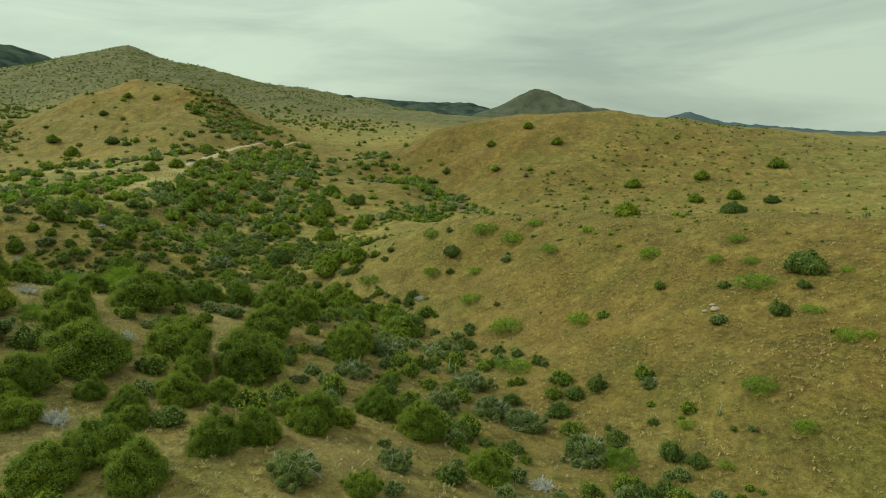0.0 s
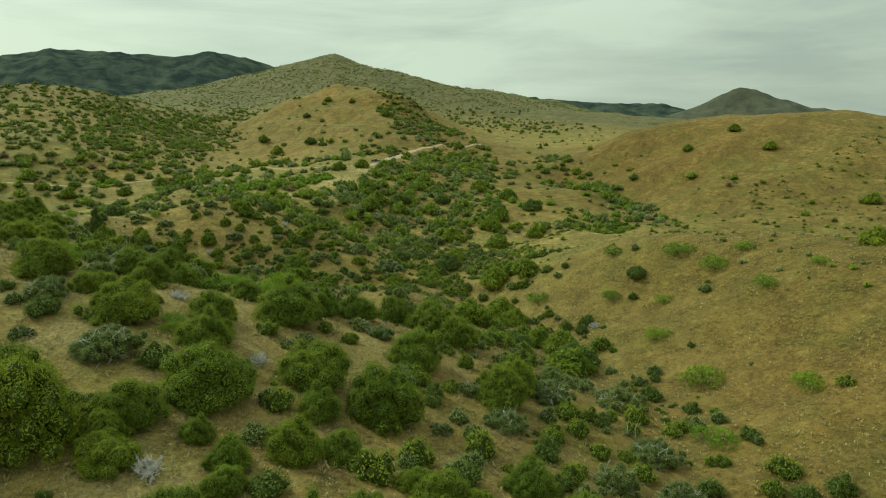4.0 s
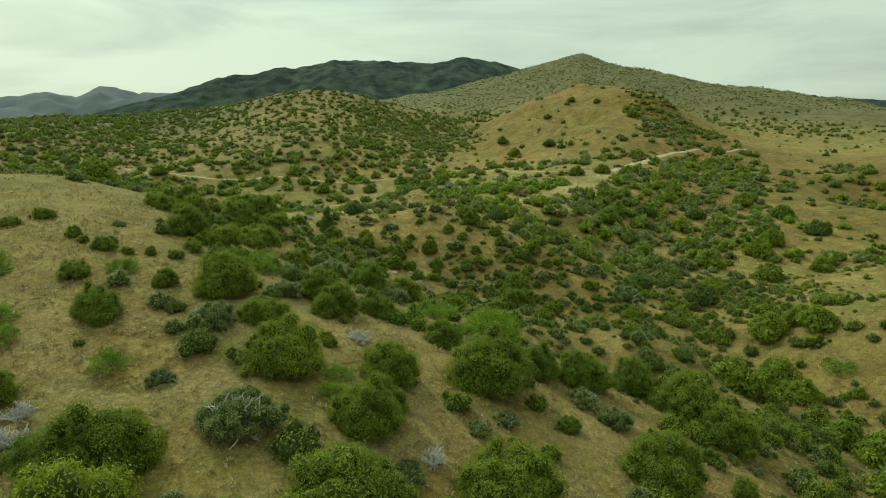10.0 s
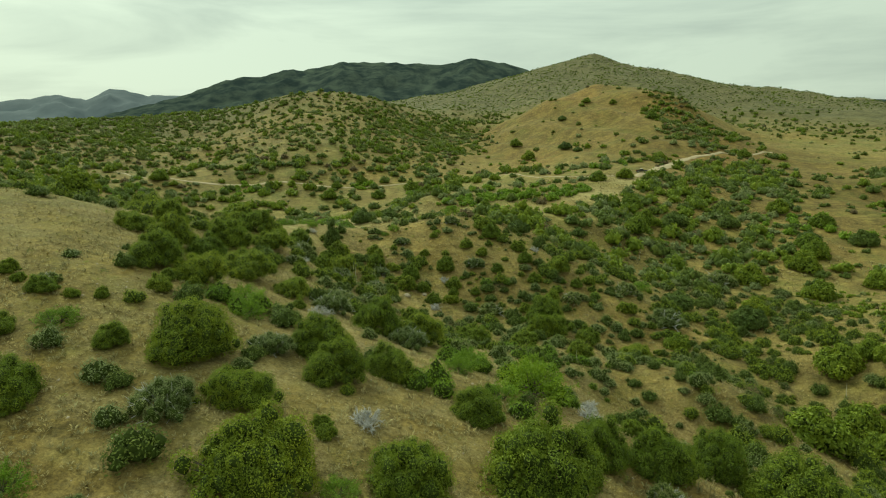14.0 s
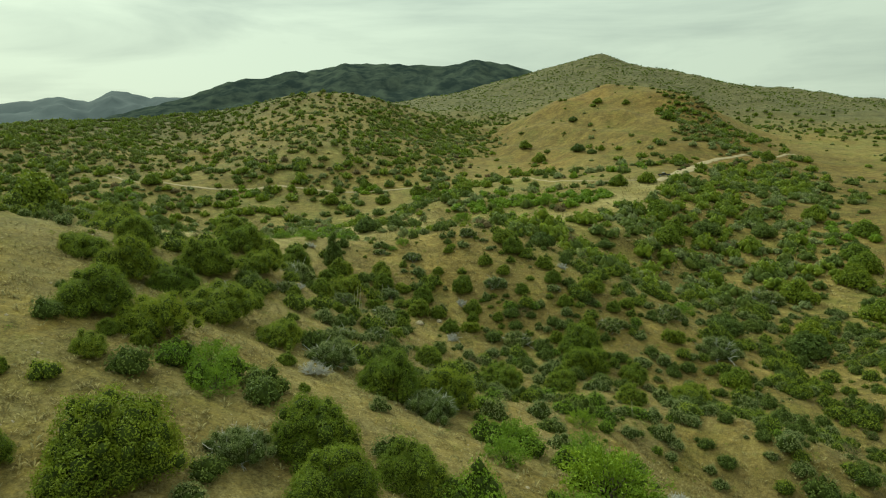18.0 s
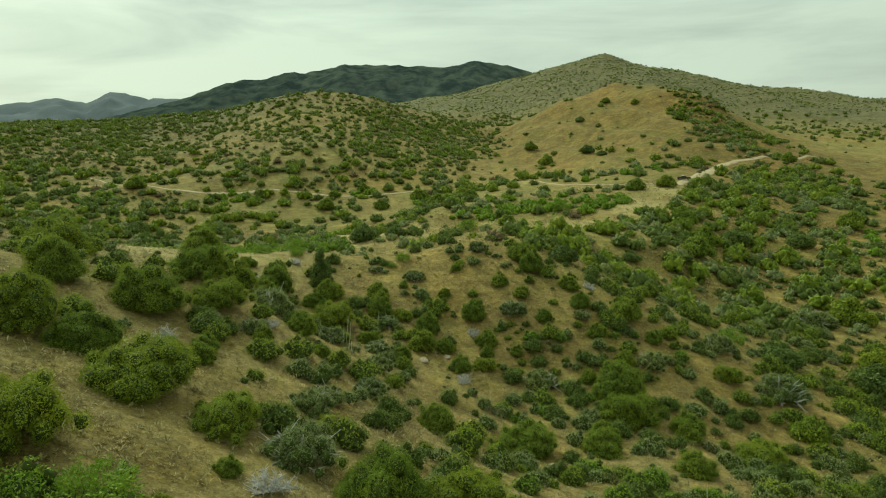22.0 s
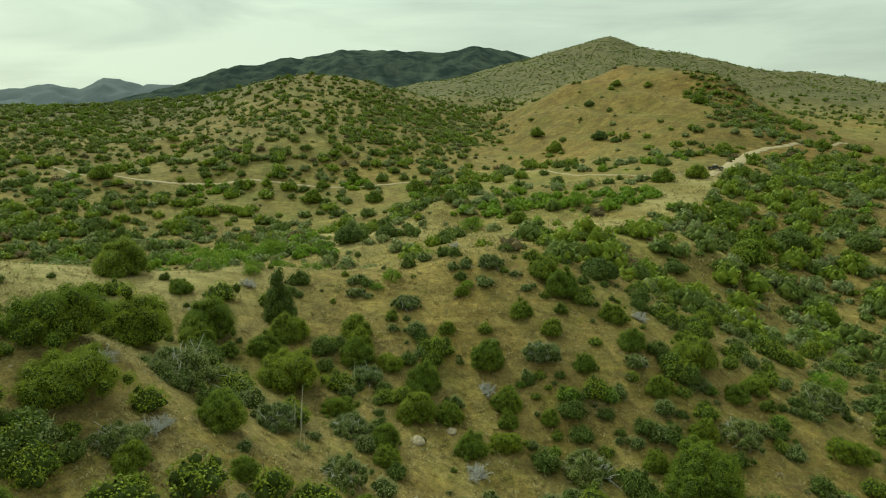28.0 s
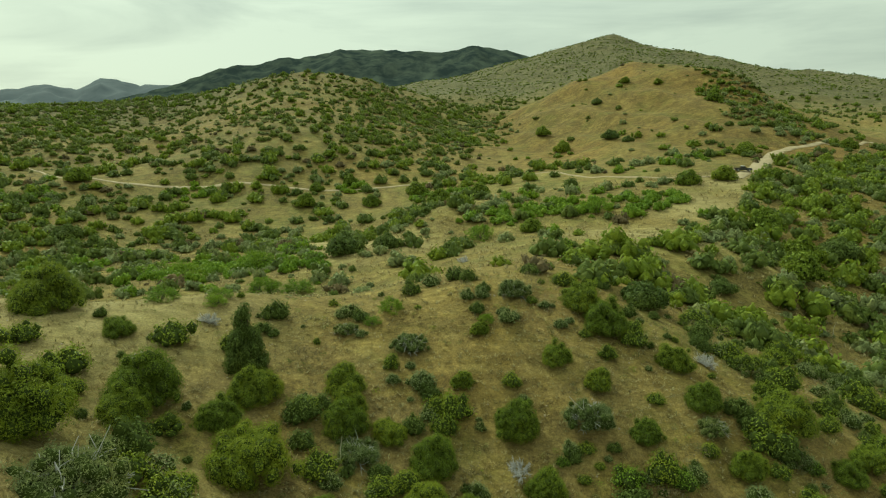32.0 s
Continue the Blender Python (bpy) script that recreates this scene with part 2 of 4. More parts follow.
BUTTE = plain_material("scrubby_butte", (0.030, 0.036, 0.026), (0.088, 0.086, 0.058), 0.02)
# aerial haze over the farthest ranges is mixed into this blue base colour
HAZY = plain_material("haze_tinted_mountain", (0.034, 0.050, 0.062), (0.056, 0.074, 0.086), 0.01)

# ---- the lie of the land: crests and gullies, each a line of x, y, height in metres ----
LAND = {
    "near_ridge": [(0, -60, 22), (2, 0, 23), (6, 44, 26.1), (7, 75, 28.2), (5, 98, 30.3), (-9, 112, 33.6)],
    "near_left_hill": [(-10, 97, 33.8), (-20, 112, 36.6), (-33, 135, 39.1), (-55, 146, 42.4), (-90, 148, 43.5), (-140, 130, 40)],
    "near_left_slope": [(-70, 105, 36), (-40, 85, 32.4), (-12, 66, 28.5), (-40, 45, 24), (-70, 20, 20)],
    "near_right_brow": [(22, 20, 20), (24, 48, 22), (26, 68, 21.1), (19, 90, 26.1), (30, 114, 19.9)],
    "near_right_foot": [(36, 20, 16), (37, 48, 17), (42, 75, 17.5), (46, 95, 17.9), (50, 106, 15.1), (44, 128, 12.8)],
    "wash": [(45, -40, 14), (52, 10, 13), (57, 40, 12), (62, 67, 11.5), (72, 95, 8.5), (76, 120, 7), (76, 150, 6.7), (82, 180, 6.4), (88, 212, 8.2), (110, 222, 8.6), (138, 218, 9.7), (165, 216, 10.5), (203, 217, 11.5), (214, 258, 14.5), (221, 288, 19), (227, 318, 24)],
    "wash_head": [(227, 318, 24), (240, 372, 30), (270, 425, 36), (300, 500, 42), (330, 560, 48)],
    "right_hill": [(88, 160, 10), (96, 140, 16), (110, 124, 22), (124, 114, 25.5), (137, 98, 27.5), (135, 75, 29.5), (128, 55, 31), (128, 20, 33), (130, -40, 33)],
    "right_hill_face": [(72, 24, 19), (80, 58, 15), (88, 78, 13), (90, 95, 12.5), (98, 112, 14)],
    "right_hill_brow": [(100, 20, 27), (107, 62, 24), (108, 86, 22)],
    "hidden_gully": [(230, 0, 18), (220, 60, 14), (205, 120, 11), (180, 175, 10), (152, 215, 11.1)],
    "back_hill": [(236, 345, 33), (269, 322, 50), (303, 291, 58), (328, 262, 60.5), (350, 233, 58), (368, 203, 53), (389, 159, 45), (407, 102, 35), (420, 20, 28)],
    "back_hill_face": [(205, 270, 19), (240, 230, 23), (275, 185, 22), (300, 135, 22)],
    "small_gully": [(-40, 172, 32.3), (-16, 171, 28.1), (2, 165, 20.1), (18, 151, 15.9), (31, 138, 15.3), (52, 134, 11.7), (70, 134, 7.3)],
    "rim": [(-76, 190, 35.5), (-60, 195, 32.6), (-45, 202.5, 28.9), (-30, 210, 27.2), (-22, 213, 26.3)],
    "brush_hill": [(-13, 200, 26.5), (15, 207, 28.9), (33, 250, 26.5), (51, 279, 25.3), (71, 285, 27.7), (93, 302, 30)],
    "brush_hill_front": [(-10, 186, 23.7), (8, 190, 22.5), (28, 188, 21.1), (53, 183, 14.3), (66, 190, 10.9)],
    "brush_hill_foot": [(33, 166, 13.6), (49, 162, 10.3), (62, 160, 8)],
    "brush_hill_right": [(62, 230, 16.4), (66, 246, 21.5), (83, 234, 11), (106, 274, 20), (140, 300, 22)],
    "road_ridge": [(93, 302, 30), (107, 330, 34), (141, 381, 37.5), (196, 419, 39.5), (240, 450, 41)],
    "spur": [(26, 291, 24), (3, 287, 20.5), (-8, 284, 19.5), (-20, 296, 17.5), (-31, 307, 15.5)],
    "spur_back": [(60, 340, 31), (3, 312, 24.5), (-15, 318, 17)],
    "left_draw": [(-220, 190, 14), (-150, 250, 13), (-101, 290, 12.5), (-60, 298, 12), (-35, 322, 13.5), (-15, 350, 19), (10, 400, 27), (20, 450, 33), (35, 540, 43), (58, 655, 54), (42, 729, 70)],
    "bench_drop": [(-95, 200, 24), (-70, 204, 27), (-52, 212, 24.2), (-36, 220, 21.2), (-22, 226, 20.6), (-8, 238, 20.6)],
    "bench_foot": [(-110, 225, 18), (-75, 232, 17), (-45, 245, 16.5), (-20, 258, 17)],
    "left_track": [(-230, 370, 30), (-143, 379, 28), (-94, 386, 24), (-42, 383, 23), (-5, 372, 23)],
    "round_hill": [(-87, 398, 30), (-60, 440, 46), (-75, 474, 54), (-98, 530, 65), (-118, 579, 73), (-122, 640, 90), (-105, 680, 97)],
    "round_hill_top": [(-230, 640, 66), (-177, 650, 79), (-140, 676, 94), (-95, 684, 97), (-52, 690, 88), (-14, 690, 74), (30, 670, 60)],
    "left_ridge": [(-165, 422, 31), (-225, 425, 37), (-262, 470, 52), (-300, 540, 60), (-350, 640, 68), (-420, 700, 60)],
    "left_hollow": [(-150, 440, 33), (-205, 490, 43), (-189, 536, 45), (-190, 590, 56)],
    "tan_face": [(92, 362, 36), (70, 400, 34), (69, 462, 37), (60, 540, 48), (66, 600, 62)],
    "tan_hill": [(141, 381, 38), (160, 430, 50), (172, 480, 61), (168, 530, 77), (160, 580, 91), (150, 612, 97), (110, 615, 86), (69, 620, 66)],
    "tan_right": [(240, 450, 42), (200, 488, 58), (262, 550, 53), (318, 581, 54)],
    "tan_shoulder": [(150, 612, 97), (170, 588, 95), (185, 558, 91), (193, 537, 82), (208, 528, 70), (223, 523, 59), (249, 511, 47)],
    "massif": [(-250, 1180, 100), (-48, 1110, 113), (48, 1100, 132), (142, 1092, 157), (215, 1085, 177), (262, 1080, 187), (300, 1062, 171), (345, 1035, 156), (410, 1005, 141), (460, 985, 127), (560, 945, 113), (605, 928, 106), (660, 905, 83), (720, 880, 66), (800, 860, 52)],
    "massif_front": [(-60, 880, 92), (60, 850, 93), (170, 820, 104), (270, 840, 112), (380, 800, 92), (520, 760, 82), (640, 700, 72)],
    "saddle": [(170, 690, 82), (300, 680, 66), (420, 640, 60), (520, 560, 52), (600, 420, 42)],
    "massif_back": [(-100, 1350, 90), (300, 1350, 110), (700, 1150, 90)],
    "outskirts": [(-700, 250, 28), (-600, 800, 60), (-800, 1300, 70), (0, 1700, 80), (800, 1500, 70), (1100, 800, 44), (1000, 200, 36), (650, -150, 28), (250, -300, 24), (-150, -300, 20), (-450, -100, 16)],
    "left_low": [(-140, 40, 16), (-190, 110, 20), (-300, 180, 16), (-330, 320, 26)],
    "wash_side": [(128, 243, 11.9), (158, 255, 14.4), (185, 285, 20.5), (203, 330, 25.5), (205, 370, 32)],
    "left_shoulder": [(-31, 140, 37.3), (-23, 149, 34.6), (-22.5, 160, 32.6), (-22.5, 171, 29)],
    "shoulder_side": [(-9, 143, 28.6), (-10, 160, 26.9), (-9.5, 177, 22.8)],
    "gully_side": [(2, 166, 20.2), (5, 178, 19.3), (23, 173, 15.2), (33, 164, 12.7)],
}


class Land:
    """A smooth sheet through the crests and gullies, with small folds and bumps."""

    def __init__(self):
        pts = []
        for line in LAND.values():
            for a, b in zip(line, line[1:]):
                d = math.dist(a[:2], b[:2])
                k = max(1, int(d / (16 if a[1] < 330 and abs(a[0]) < 180 else 45)))
                pts += [tuple(p + (q - p) * j / k for p, q in zip(a, b)) for j in range(k)]
            pts.append(line[-1])
        p = np.array(pts, float)
        self.c2 = 9.0 ** 2
        self.xy, self.z0 = p[:, :2], 38.0
        d2 = ((p[:, None, :2] - p[None, :, :2]) ** 2).sum(-1)
        a = -np.sqrt(d2 + self.c2)
        a[np.diag_indices(len(p))] -= 1.5
        m = np.ones((len(p) + 1, len(p) + 1))
        m[:-1, :-1], m[-1, -1] = a, 0
        s = np.linalg.solve(m, np.r_[p[:, 2] - self.z0, 0])
        self.w, self.k = s[:-1], s[-1]

    def smooth(self, x, y):
        x, y = np.asarray(x, float), np.asarray(y, float)
        z = np.full(x.shape, self.k + self.z0)
        for (px, py), w in zip(self.xy, self.w):
            z -= w * np.sqrt((x - px) ** 2 + (y - py) ** 2 + self.c2)
        r = np.hypot(x, y - 500)
        f = np.clip((r - 1150) / 700, 0, 1)
        f = f * f * (3 - 2 * f)
        return z * (1 - f) + 5.0 * f

    def __call__(self, x, y):
        z = self.smooth(x, y)
        far = np.clip(np.hypot(x, y) / 250, 0.25, 2.5)
        z = z + far * (0.55 * np.sin(x * 0.061 + 1.3 * np.sin(y * 0.043)) * np.sin(y * 0.057 + 1.1 * np.sin(x * 0.037 + 2)))
        folds = np.clip((np.hypot(x, y - 60) - 230) / 200, 0, 1)
        z = z + folds * 1.5 * (0.6 - np.abs(np.sin(x * 0.028 + y * 0.052 + 1.2 * np.sin(y * 0.021 + x * 0.012))))
        z = z + folds * 0.9 * (0.6 - np.abs(np.sin(y * 0.083 - x * 0.035 + 1.5 * np.sin(x * 0.031))))
        # rills that run down the grassy hills, and broad folds on the high ridge
        rill = np.exp(-(((x - 120) / 90) ** 2 + ((y - 510) / 110) ** 2) ** 2)
        z = z + rill * 4.2 * (0.6 - np.abs(np.sin(x * 0.075 + 0.022 * y + 0.9 * np.sin(y * 0.024))))
        z = z + rill * 1.6 * (0.6 - np.abs(np.sin(x * 0.15 + 0.05 * y + 1.1 * np.sin(y * 0.031))))
        rill = np.exp(-(((x - 290) / 90) ** 2 + ((y - 240) / 110) ** 2) ** 2)
        z = z + rill * 2.2 * (0.6 - np.abs(np.sin(y * 0.062 + 0.03 * x + 0.9 * np.sin(x * 0.03))))
        rill = np.exp(-(((x - 105) / 38) ** 2 + ((y - 60) / 60) ** 2) ** 2)
        z = z + rill * 0.9 * (0.6 - np.abs(np.sin(y * 0.11 + 0.05 * x + 0.8 * np.sin(x * 0.07))))
        rill = np.clip((y - 720) / 120, 0, 1) * np.clip((1300 - y) / 100, 0, 1)
        z = z + rill * 7.0 * (0.6 - np.abs(np.sin(x * 0.026 + 0.9 * np.sin(y * 0.012 + 1)))) * np.clip((1085 - y) / 150 + np.abs(x - 220) / 2000, 0.15, 1)
        z = z + 0.22 * np.sin(x * 0.31 + 2 * np.sin(y * 0.11)) * np.sin(y * 0.27 + 1.7 * np.sin(x * 0.13))
        return z


land = Land()


def height(x, y):
    return float(land(np.array([x], float), np.array([y], float))[0])


def graded(start, stops):
    """Grid lines from start on: (end, step) stretch by stretch."""
    v, at = [start], start
    for end, step in stops:
        n = max(1, round((end - at) / step))
        v += [at + (end - at) * k / n for k in range(1, n + 1)]
        at = end
    return np.array(v)


def mesh_object(name, verts, faces, material, parent=None, smooth=False):
    me = bpy.data.meshes.new(name)
    me.from_pydata(verts, [], faces)
    me.materials.append(material)
    if smooth:
        me.polygons.foreach_set("use_smooth", [True] * len(me.polygons))
    ob = new(name, me)
    ob.parent = parent
    return ob


def ground_sheet():
    xs = graded(-4800, [(-1000, 380), (-500, 40), (-160, 10), (150, 2.5), (420, 7), (800, 13), (1000, 40), (4800, 380)])
    ys = graded(-1500, [(-200, 130), (0, 20), (340, 2.5), (760, 6), (1160, 12), (1800, 60), (4800, 300)])
    gx, gy = np.meshgrid(xs, ys)
    gz = land(gx, gy)
    verts = np.stack([gx, gy, gz], -1).reshape(-1, 3).tolist()
    w, h = len(xs), len(ys)
    faces = [(j * w + i, j * w + i + 1, (j + 1) * w + i + 1, (j + 1) * w + i) for j in range(h - 1) for i in range(w - 1)]
    return mesh_object("ground", verts, faces, GROUND, smooth=True)


tagged(ground_sheet(), "rolling desert hills of dry tan grass and reddish soil", "ground", kind="structure")


def mountain(name, crest, depth, label, rough=0.6, seed=0, material=MOUNTAIN):
    """A ridge under a crest line of x, y, height; its flanks fall away on both sides, cut by ravines."""
    pts = []
    for a, b in zip(crest, crest[1:]):
        k = max(2, int(math.dist(a[:2], b[:2]) / 22))
        pts += [tuple(p + (q - p) * j / k for p, q in zip(a, b)) for j in range(k)]
    pts.append(crest[-1])
    rows, verts = 26, []
    for x, y, z in pts:
        away = Vector((x, y - 40, 0)).normalized()
        for r in range(-rows, 7):
            v = r / rows if r < 0 else r / 12
            dist = v * depth
            fall = abs(v) ** 0.85
            px, py = x + away.x * dist, y + away.y * dist
            rav = noise.ridged_multi_fractal(Vector((px * 0.0026 + seed, py * 0.0026, 0.3)), 1.0, 2.0, 5, 1.0, 2.0)
            fine = noise.fractal(Vector((px * 0.02, py * 0.02, seed)), 1.0, 2.0, 4)
            base = -5.0
            h = base + (z - base) * max(0.0, 1 - fall)
            h += (rav - 1.0) * 0.42 * (z - base) * min(1.0, fall * 3.0) * (1 - fall) * rough + fine * 9.0
            verts.append((px, py, h if fall < 1 else -40))
    w = rows + 7
    faces = [(i * w + j, (i + 1) * w + j, (i + 1) * w + j + 1, i * w + j + 1) for i in range(len(pts) - 1) for j in range(w - 1)]
    return tagged(mesh_object(name, verts, faces, material, smooth=True), label, "mountain", kind="structure")


mountain("mountain_range_north", [(-1700, 2600, 60), (-1480, 2740, 150), (-1175, 2890, 246), (-1060, 2930, 300), (-957, 2965, 331), (-860, 2990, 340), (-758, 3023, 368), (-620, 3060, 380), (-480, 3082, 420), (-380, 3095, 414), (-222, 3112, 419), (-110, 3118, 416), (-27, 3121, 407), (70, 3120, 418), (145, 3117, 442), (220, 3113, 424), (306, 3107, 415), (443, 3091, 373), (700, 3040, 330), (1150, 2920, 230)],
         1500, "dark wooded mountain range under grey cloud", 0.6, 3)
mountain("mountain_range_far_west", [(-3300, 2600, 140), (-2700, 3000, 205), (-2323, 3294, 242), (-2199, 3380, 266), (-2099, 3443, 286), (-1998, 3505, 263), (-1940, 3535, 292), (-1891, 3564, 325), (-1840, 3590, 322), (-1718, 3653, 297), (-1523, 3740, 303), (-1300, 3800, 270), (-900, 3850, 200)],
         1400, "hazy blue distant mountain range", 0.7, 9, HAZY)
mountain("mountain_range_east", [(700, 3500, 250), (1100, 3280, 276), (1500, 3060, 282), (1626, 2986, 264), (1800, 2880, 240), (1986, 2760, 217), (2150, 2640, 204), (2299, 2505, 203), (2389, 2419, 168), (2600, 2200, 90)],
         900, "dark low wooded range beyond the hills", 0.8, 5)
mountain("butte", [(1900, 2330, 60), (2108, 2134, 152), (2165, 2077, 186), (2205, 2035, 216), (2232, 2004, 238), (2268, 1964, 239), (2291, 1937, 228), (2350, 1860, 190), (2422, 1770, 152), (2538, 1600, 114), (2640, 1440, 60)],
         420, "steep cone-shaped butte on the skyline", 0.8, 7, BUTTE)
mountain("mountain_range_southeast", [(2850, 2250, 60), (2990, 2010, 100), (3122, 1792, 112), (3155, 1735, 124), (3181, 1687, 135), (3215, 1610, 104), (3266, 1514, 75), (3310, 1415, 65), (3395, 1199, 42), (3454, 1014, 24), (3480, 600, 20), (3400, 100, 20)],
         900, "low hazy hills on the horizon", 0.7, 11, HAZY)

# ---- roads ----


def spline(pts, step):
    """Points along a smooth line through pts."""
    p = [Vector(q) for q in pts]
    p = [2 * p[0] - p[1]] + p + [2 * p[-1] - p[-2]]
    out = []
    for a, b, c, d in zip(p, p[1:], p[2:], p[3:]):
        k = max(2, int((c - b).length / step))
        for j in range(k):
            t = j / k
            out.append(0.5 * ((2 * b) + (c - a) * t + (2 * a - 5 * b + 4 * c - d) * t * t + (3 * b - a - 3 * c + d) * t ** 3))
    return out + [p[-2]]


def road(name, line, widths, label):
    """A dirt road laid over the ground: a worn bed between low shoulders."""
    pts = spline(line, 2.0)
    n = len(pts)
    across = (-1.25, -1.0, -0.55, -0.28, 0.0, 0.28, 0.55, 1.0, 1.25)
    rise = (-0.35, 0.10, 0.05, 0.09, 0.11, 0.09, 0.05, 0.10, -0.35)
    verts = []
    for i, p in enumerate(pts):
        d = (pts[min(i + 1, n - 1)] - pts[max(i - 1, 0)]).normalized()
        s = Vector((d.y, -d.x))
        u = i / (n - 1) * (len(widths) - 1)
        k = min(int(u), len(widths) - 2)
        half = 0.5 * (widths[k] + (widths[k + 1] - widths[k]) * (u - k)) * (1 + 0.16 * noise.noise(Vector((i * 0.21, 3, len(pts)))))
        for a, r in zip(across, rise):
            q = p + s * a * half
            verts.append((q.x, q.y, height(q.x, q.y) + r + 0.12))
    w = len(across)
    faces = [(i * w + j, i * w + j + 1, (i + 1) * w + j + 1, (i + 1) * w + j) for i in range(n - 1) for j in range(w - 1)]
    return tagged(mesh_object(name, verts, faces, ROAD, smooth=True), label, "dirt road", kind="structure")


MAIN_ROAD = [(101, 329), (106, 335), (114, 344), (131, 370), (146, 392), (158, 402), (174, 409), (194, 421), (228, 450)]
TRACK = [(30, 254), (48, 274), (60, 283), (73, 294), (87, 311), (97, 322)]
LEFT_ROAD = [(-200, 424), (-165, 398), (-141, 385), (-107, 390), (-86, 389), (-57, 387), (-33, 387), (-14, 388), (6, 392)]
FOOT_TRACK = [(36, 407), (54, 374), (68, 347), (82, 333), (98, 330)]
road("road", MAIN_ROAD, [2.6, 4.2, 5.0, 4.6, 3.0, 1.8, 1.5, 1.5, 1.5], "pale dirt road curving along the ridge")
road("road_left", LEFT_ROAD, [0.8, 1.2, 1.5, 1.3, 1.0], "narrow pale dirt road across the hillside")
road("road_track", FOOT_TRACK, [0.7, 0.9, 1.0, 1.3], "faint two-wheel track over dry grass")

# ---- shrubs ----
rng = np.random.default_rng(7)


def array_mesh(name, verts, quads, material, inner=None):
    """A mesh of four-sided leaves from arrays."""
    me = bpy.data.meshes.new(name)
    verts, quads = np.asarray(verts, np.float32), np.asarray(quads, np.int32)
    me.vertices.add(len(verts))
    me.vertices.foreach_set("co", verts.ravel())
    me.loops.add(quads.size)
    me.loops.foreach_set("vertex_index", quads.ravel())
    me.polygons.add(len(quads))
    me.polygons.foreach_set("loop_start", np.arange(0, quads.size, 4, dtype=np.int32))
    me.polygons.foreach_set("loop_total", np.full(len(quads), 4, np.int32))
    me.materials.append(material)
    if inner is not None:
        me.materials.append(CROWN_SHADE)
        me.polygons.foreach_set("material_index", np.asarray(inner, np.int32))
    me.update(calc_edges=True)
    me.validate()
    return me


def unit(v):
    return v / np.maximum(np.linalg.norm(v, axis=-1, keepdims=True), 1e-6)


def lobes(count, spread, zmin, zmax, rmin, rmax):
    a = rng.uniform(0, 2 * np.pi, count)
    r = spread * np.sqrt(rng.uniform(0, 1, count))
    c = np.stack([r * np.cos(a), r * np.sin(a), (zmin + (zmax - zmin) * rng.uniform(0, 1, count) ** 0.7) * np.sqrt(np.maximum(0.08, 1 - 0.85 * (r / max(spread, 1e-6)) ** 2))], -1)
    return c, rng.uniform(rmin, rmax, count)


def crown_lobes(count, tall, rmin, rmax, uneven=0.16):
    """Leafy lobes set over a dome, the low ones near the ground; the outline is uneven."""
    k = np.arange(count) + 0.5
    up = 1 - 1.06 * k / count
    a = k * 2.39996 + rng.uniform(0, 6.283)
    flat = np.sqrt(np.maximum(0, 1 - up * up))
    d = np.stack([flat * np.cos(a), flat * np.sin(a), up], -1) + 0.10 * rng.normal(size=(count, 3))
    bulge = 1 + uneven * np.sin(2.3 * d[:, 0] + rng.uniform(0, 6)) * np.sin(2.1 * d[:, 1] + rng.uniform(0, 6)) + 0.11 * rng.normal(size=count)
    r = rng.uniform(rmin, rmax, count)
    c = d * (bulge * (0.98 - r))[:, None] * np.array([1, 1, tall])
    c[:, 2] = np.maximum(c[:, 2], 0.10) + 0.04
    return c, r


def lobe_leaves(c, r, count, size, slim=0.55, stray=0.07, jitter=0.5):
    """Leaves over the outside of lobes, each lying across the way out of its lobe; some stand proud."""
    pick = rng.choice(len(r), 3 * count, p=r ** 2 / (r ** 2).sum())
    d = unit(rng.normal(size=(3 * count, 3)) + [0, 0, 0.25])
    reach = np.where(rng.uniform(0, 1, 3 * count) < stray, rng.uniform(1.1, 1.4, 3 * count), rng.uniform(0.86, 1.1, 3 * count))
    p = c[pick] + d * (r[pick] * reach)[:, None]
    inside = np.zeros(len(p), bool)
    for cc, rr in zip(c, r):
        inside |= ((p - cc) ** 2).sum(1) < (0.80 * rr) ** 2
    ok = ~inside & (p[:, 2] > 0.0)
    p, d = p[ok][:count], d[ok][:count]
    k = len(p)
    nrm = unit(d + jitter * rng.normal(size=(k, 3)))
    t = unit(np.cross(nrm, rng.normal(size=(k, 3))))
    b = np.cross(nrm, t)
    z = (size * rng.uniform(0.6, 1.35, k))[:, None]
    v = np.stack([p - t * z, p - b * z * slim + nrm * z * 0.25, p + t * z, p + b * z * slim + nrm * z * 0.25], 1).reshape(-1, 3)
    return v, np.arange(4 * k).reshape(-1, 4)


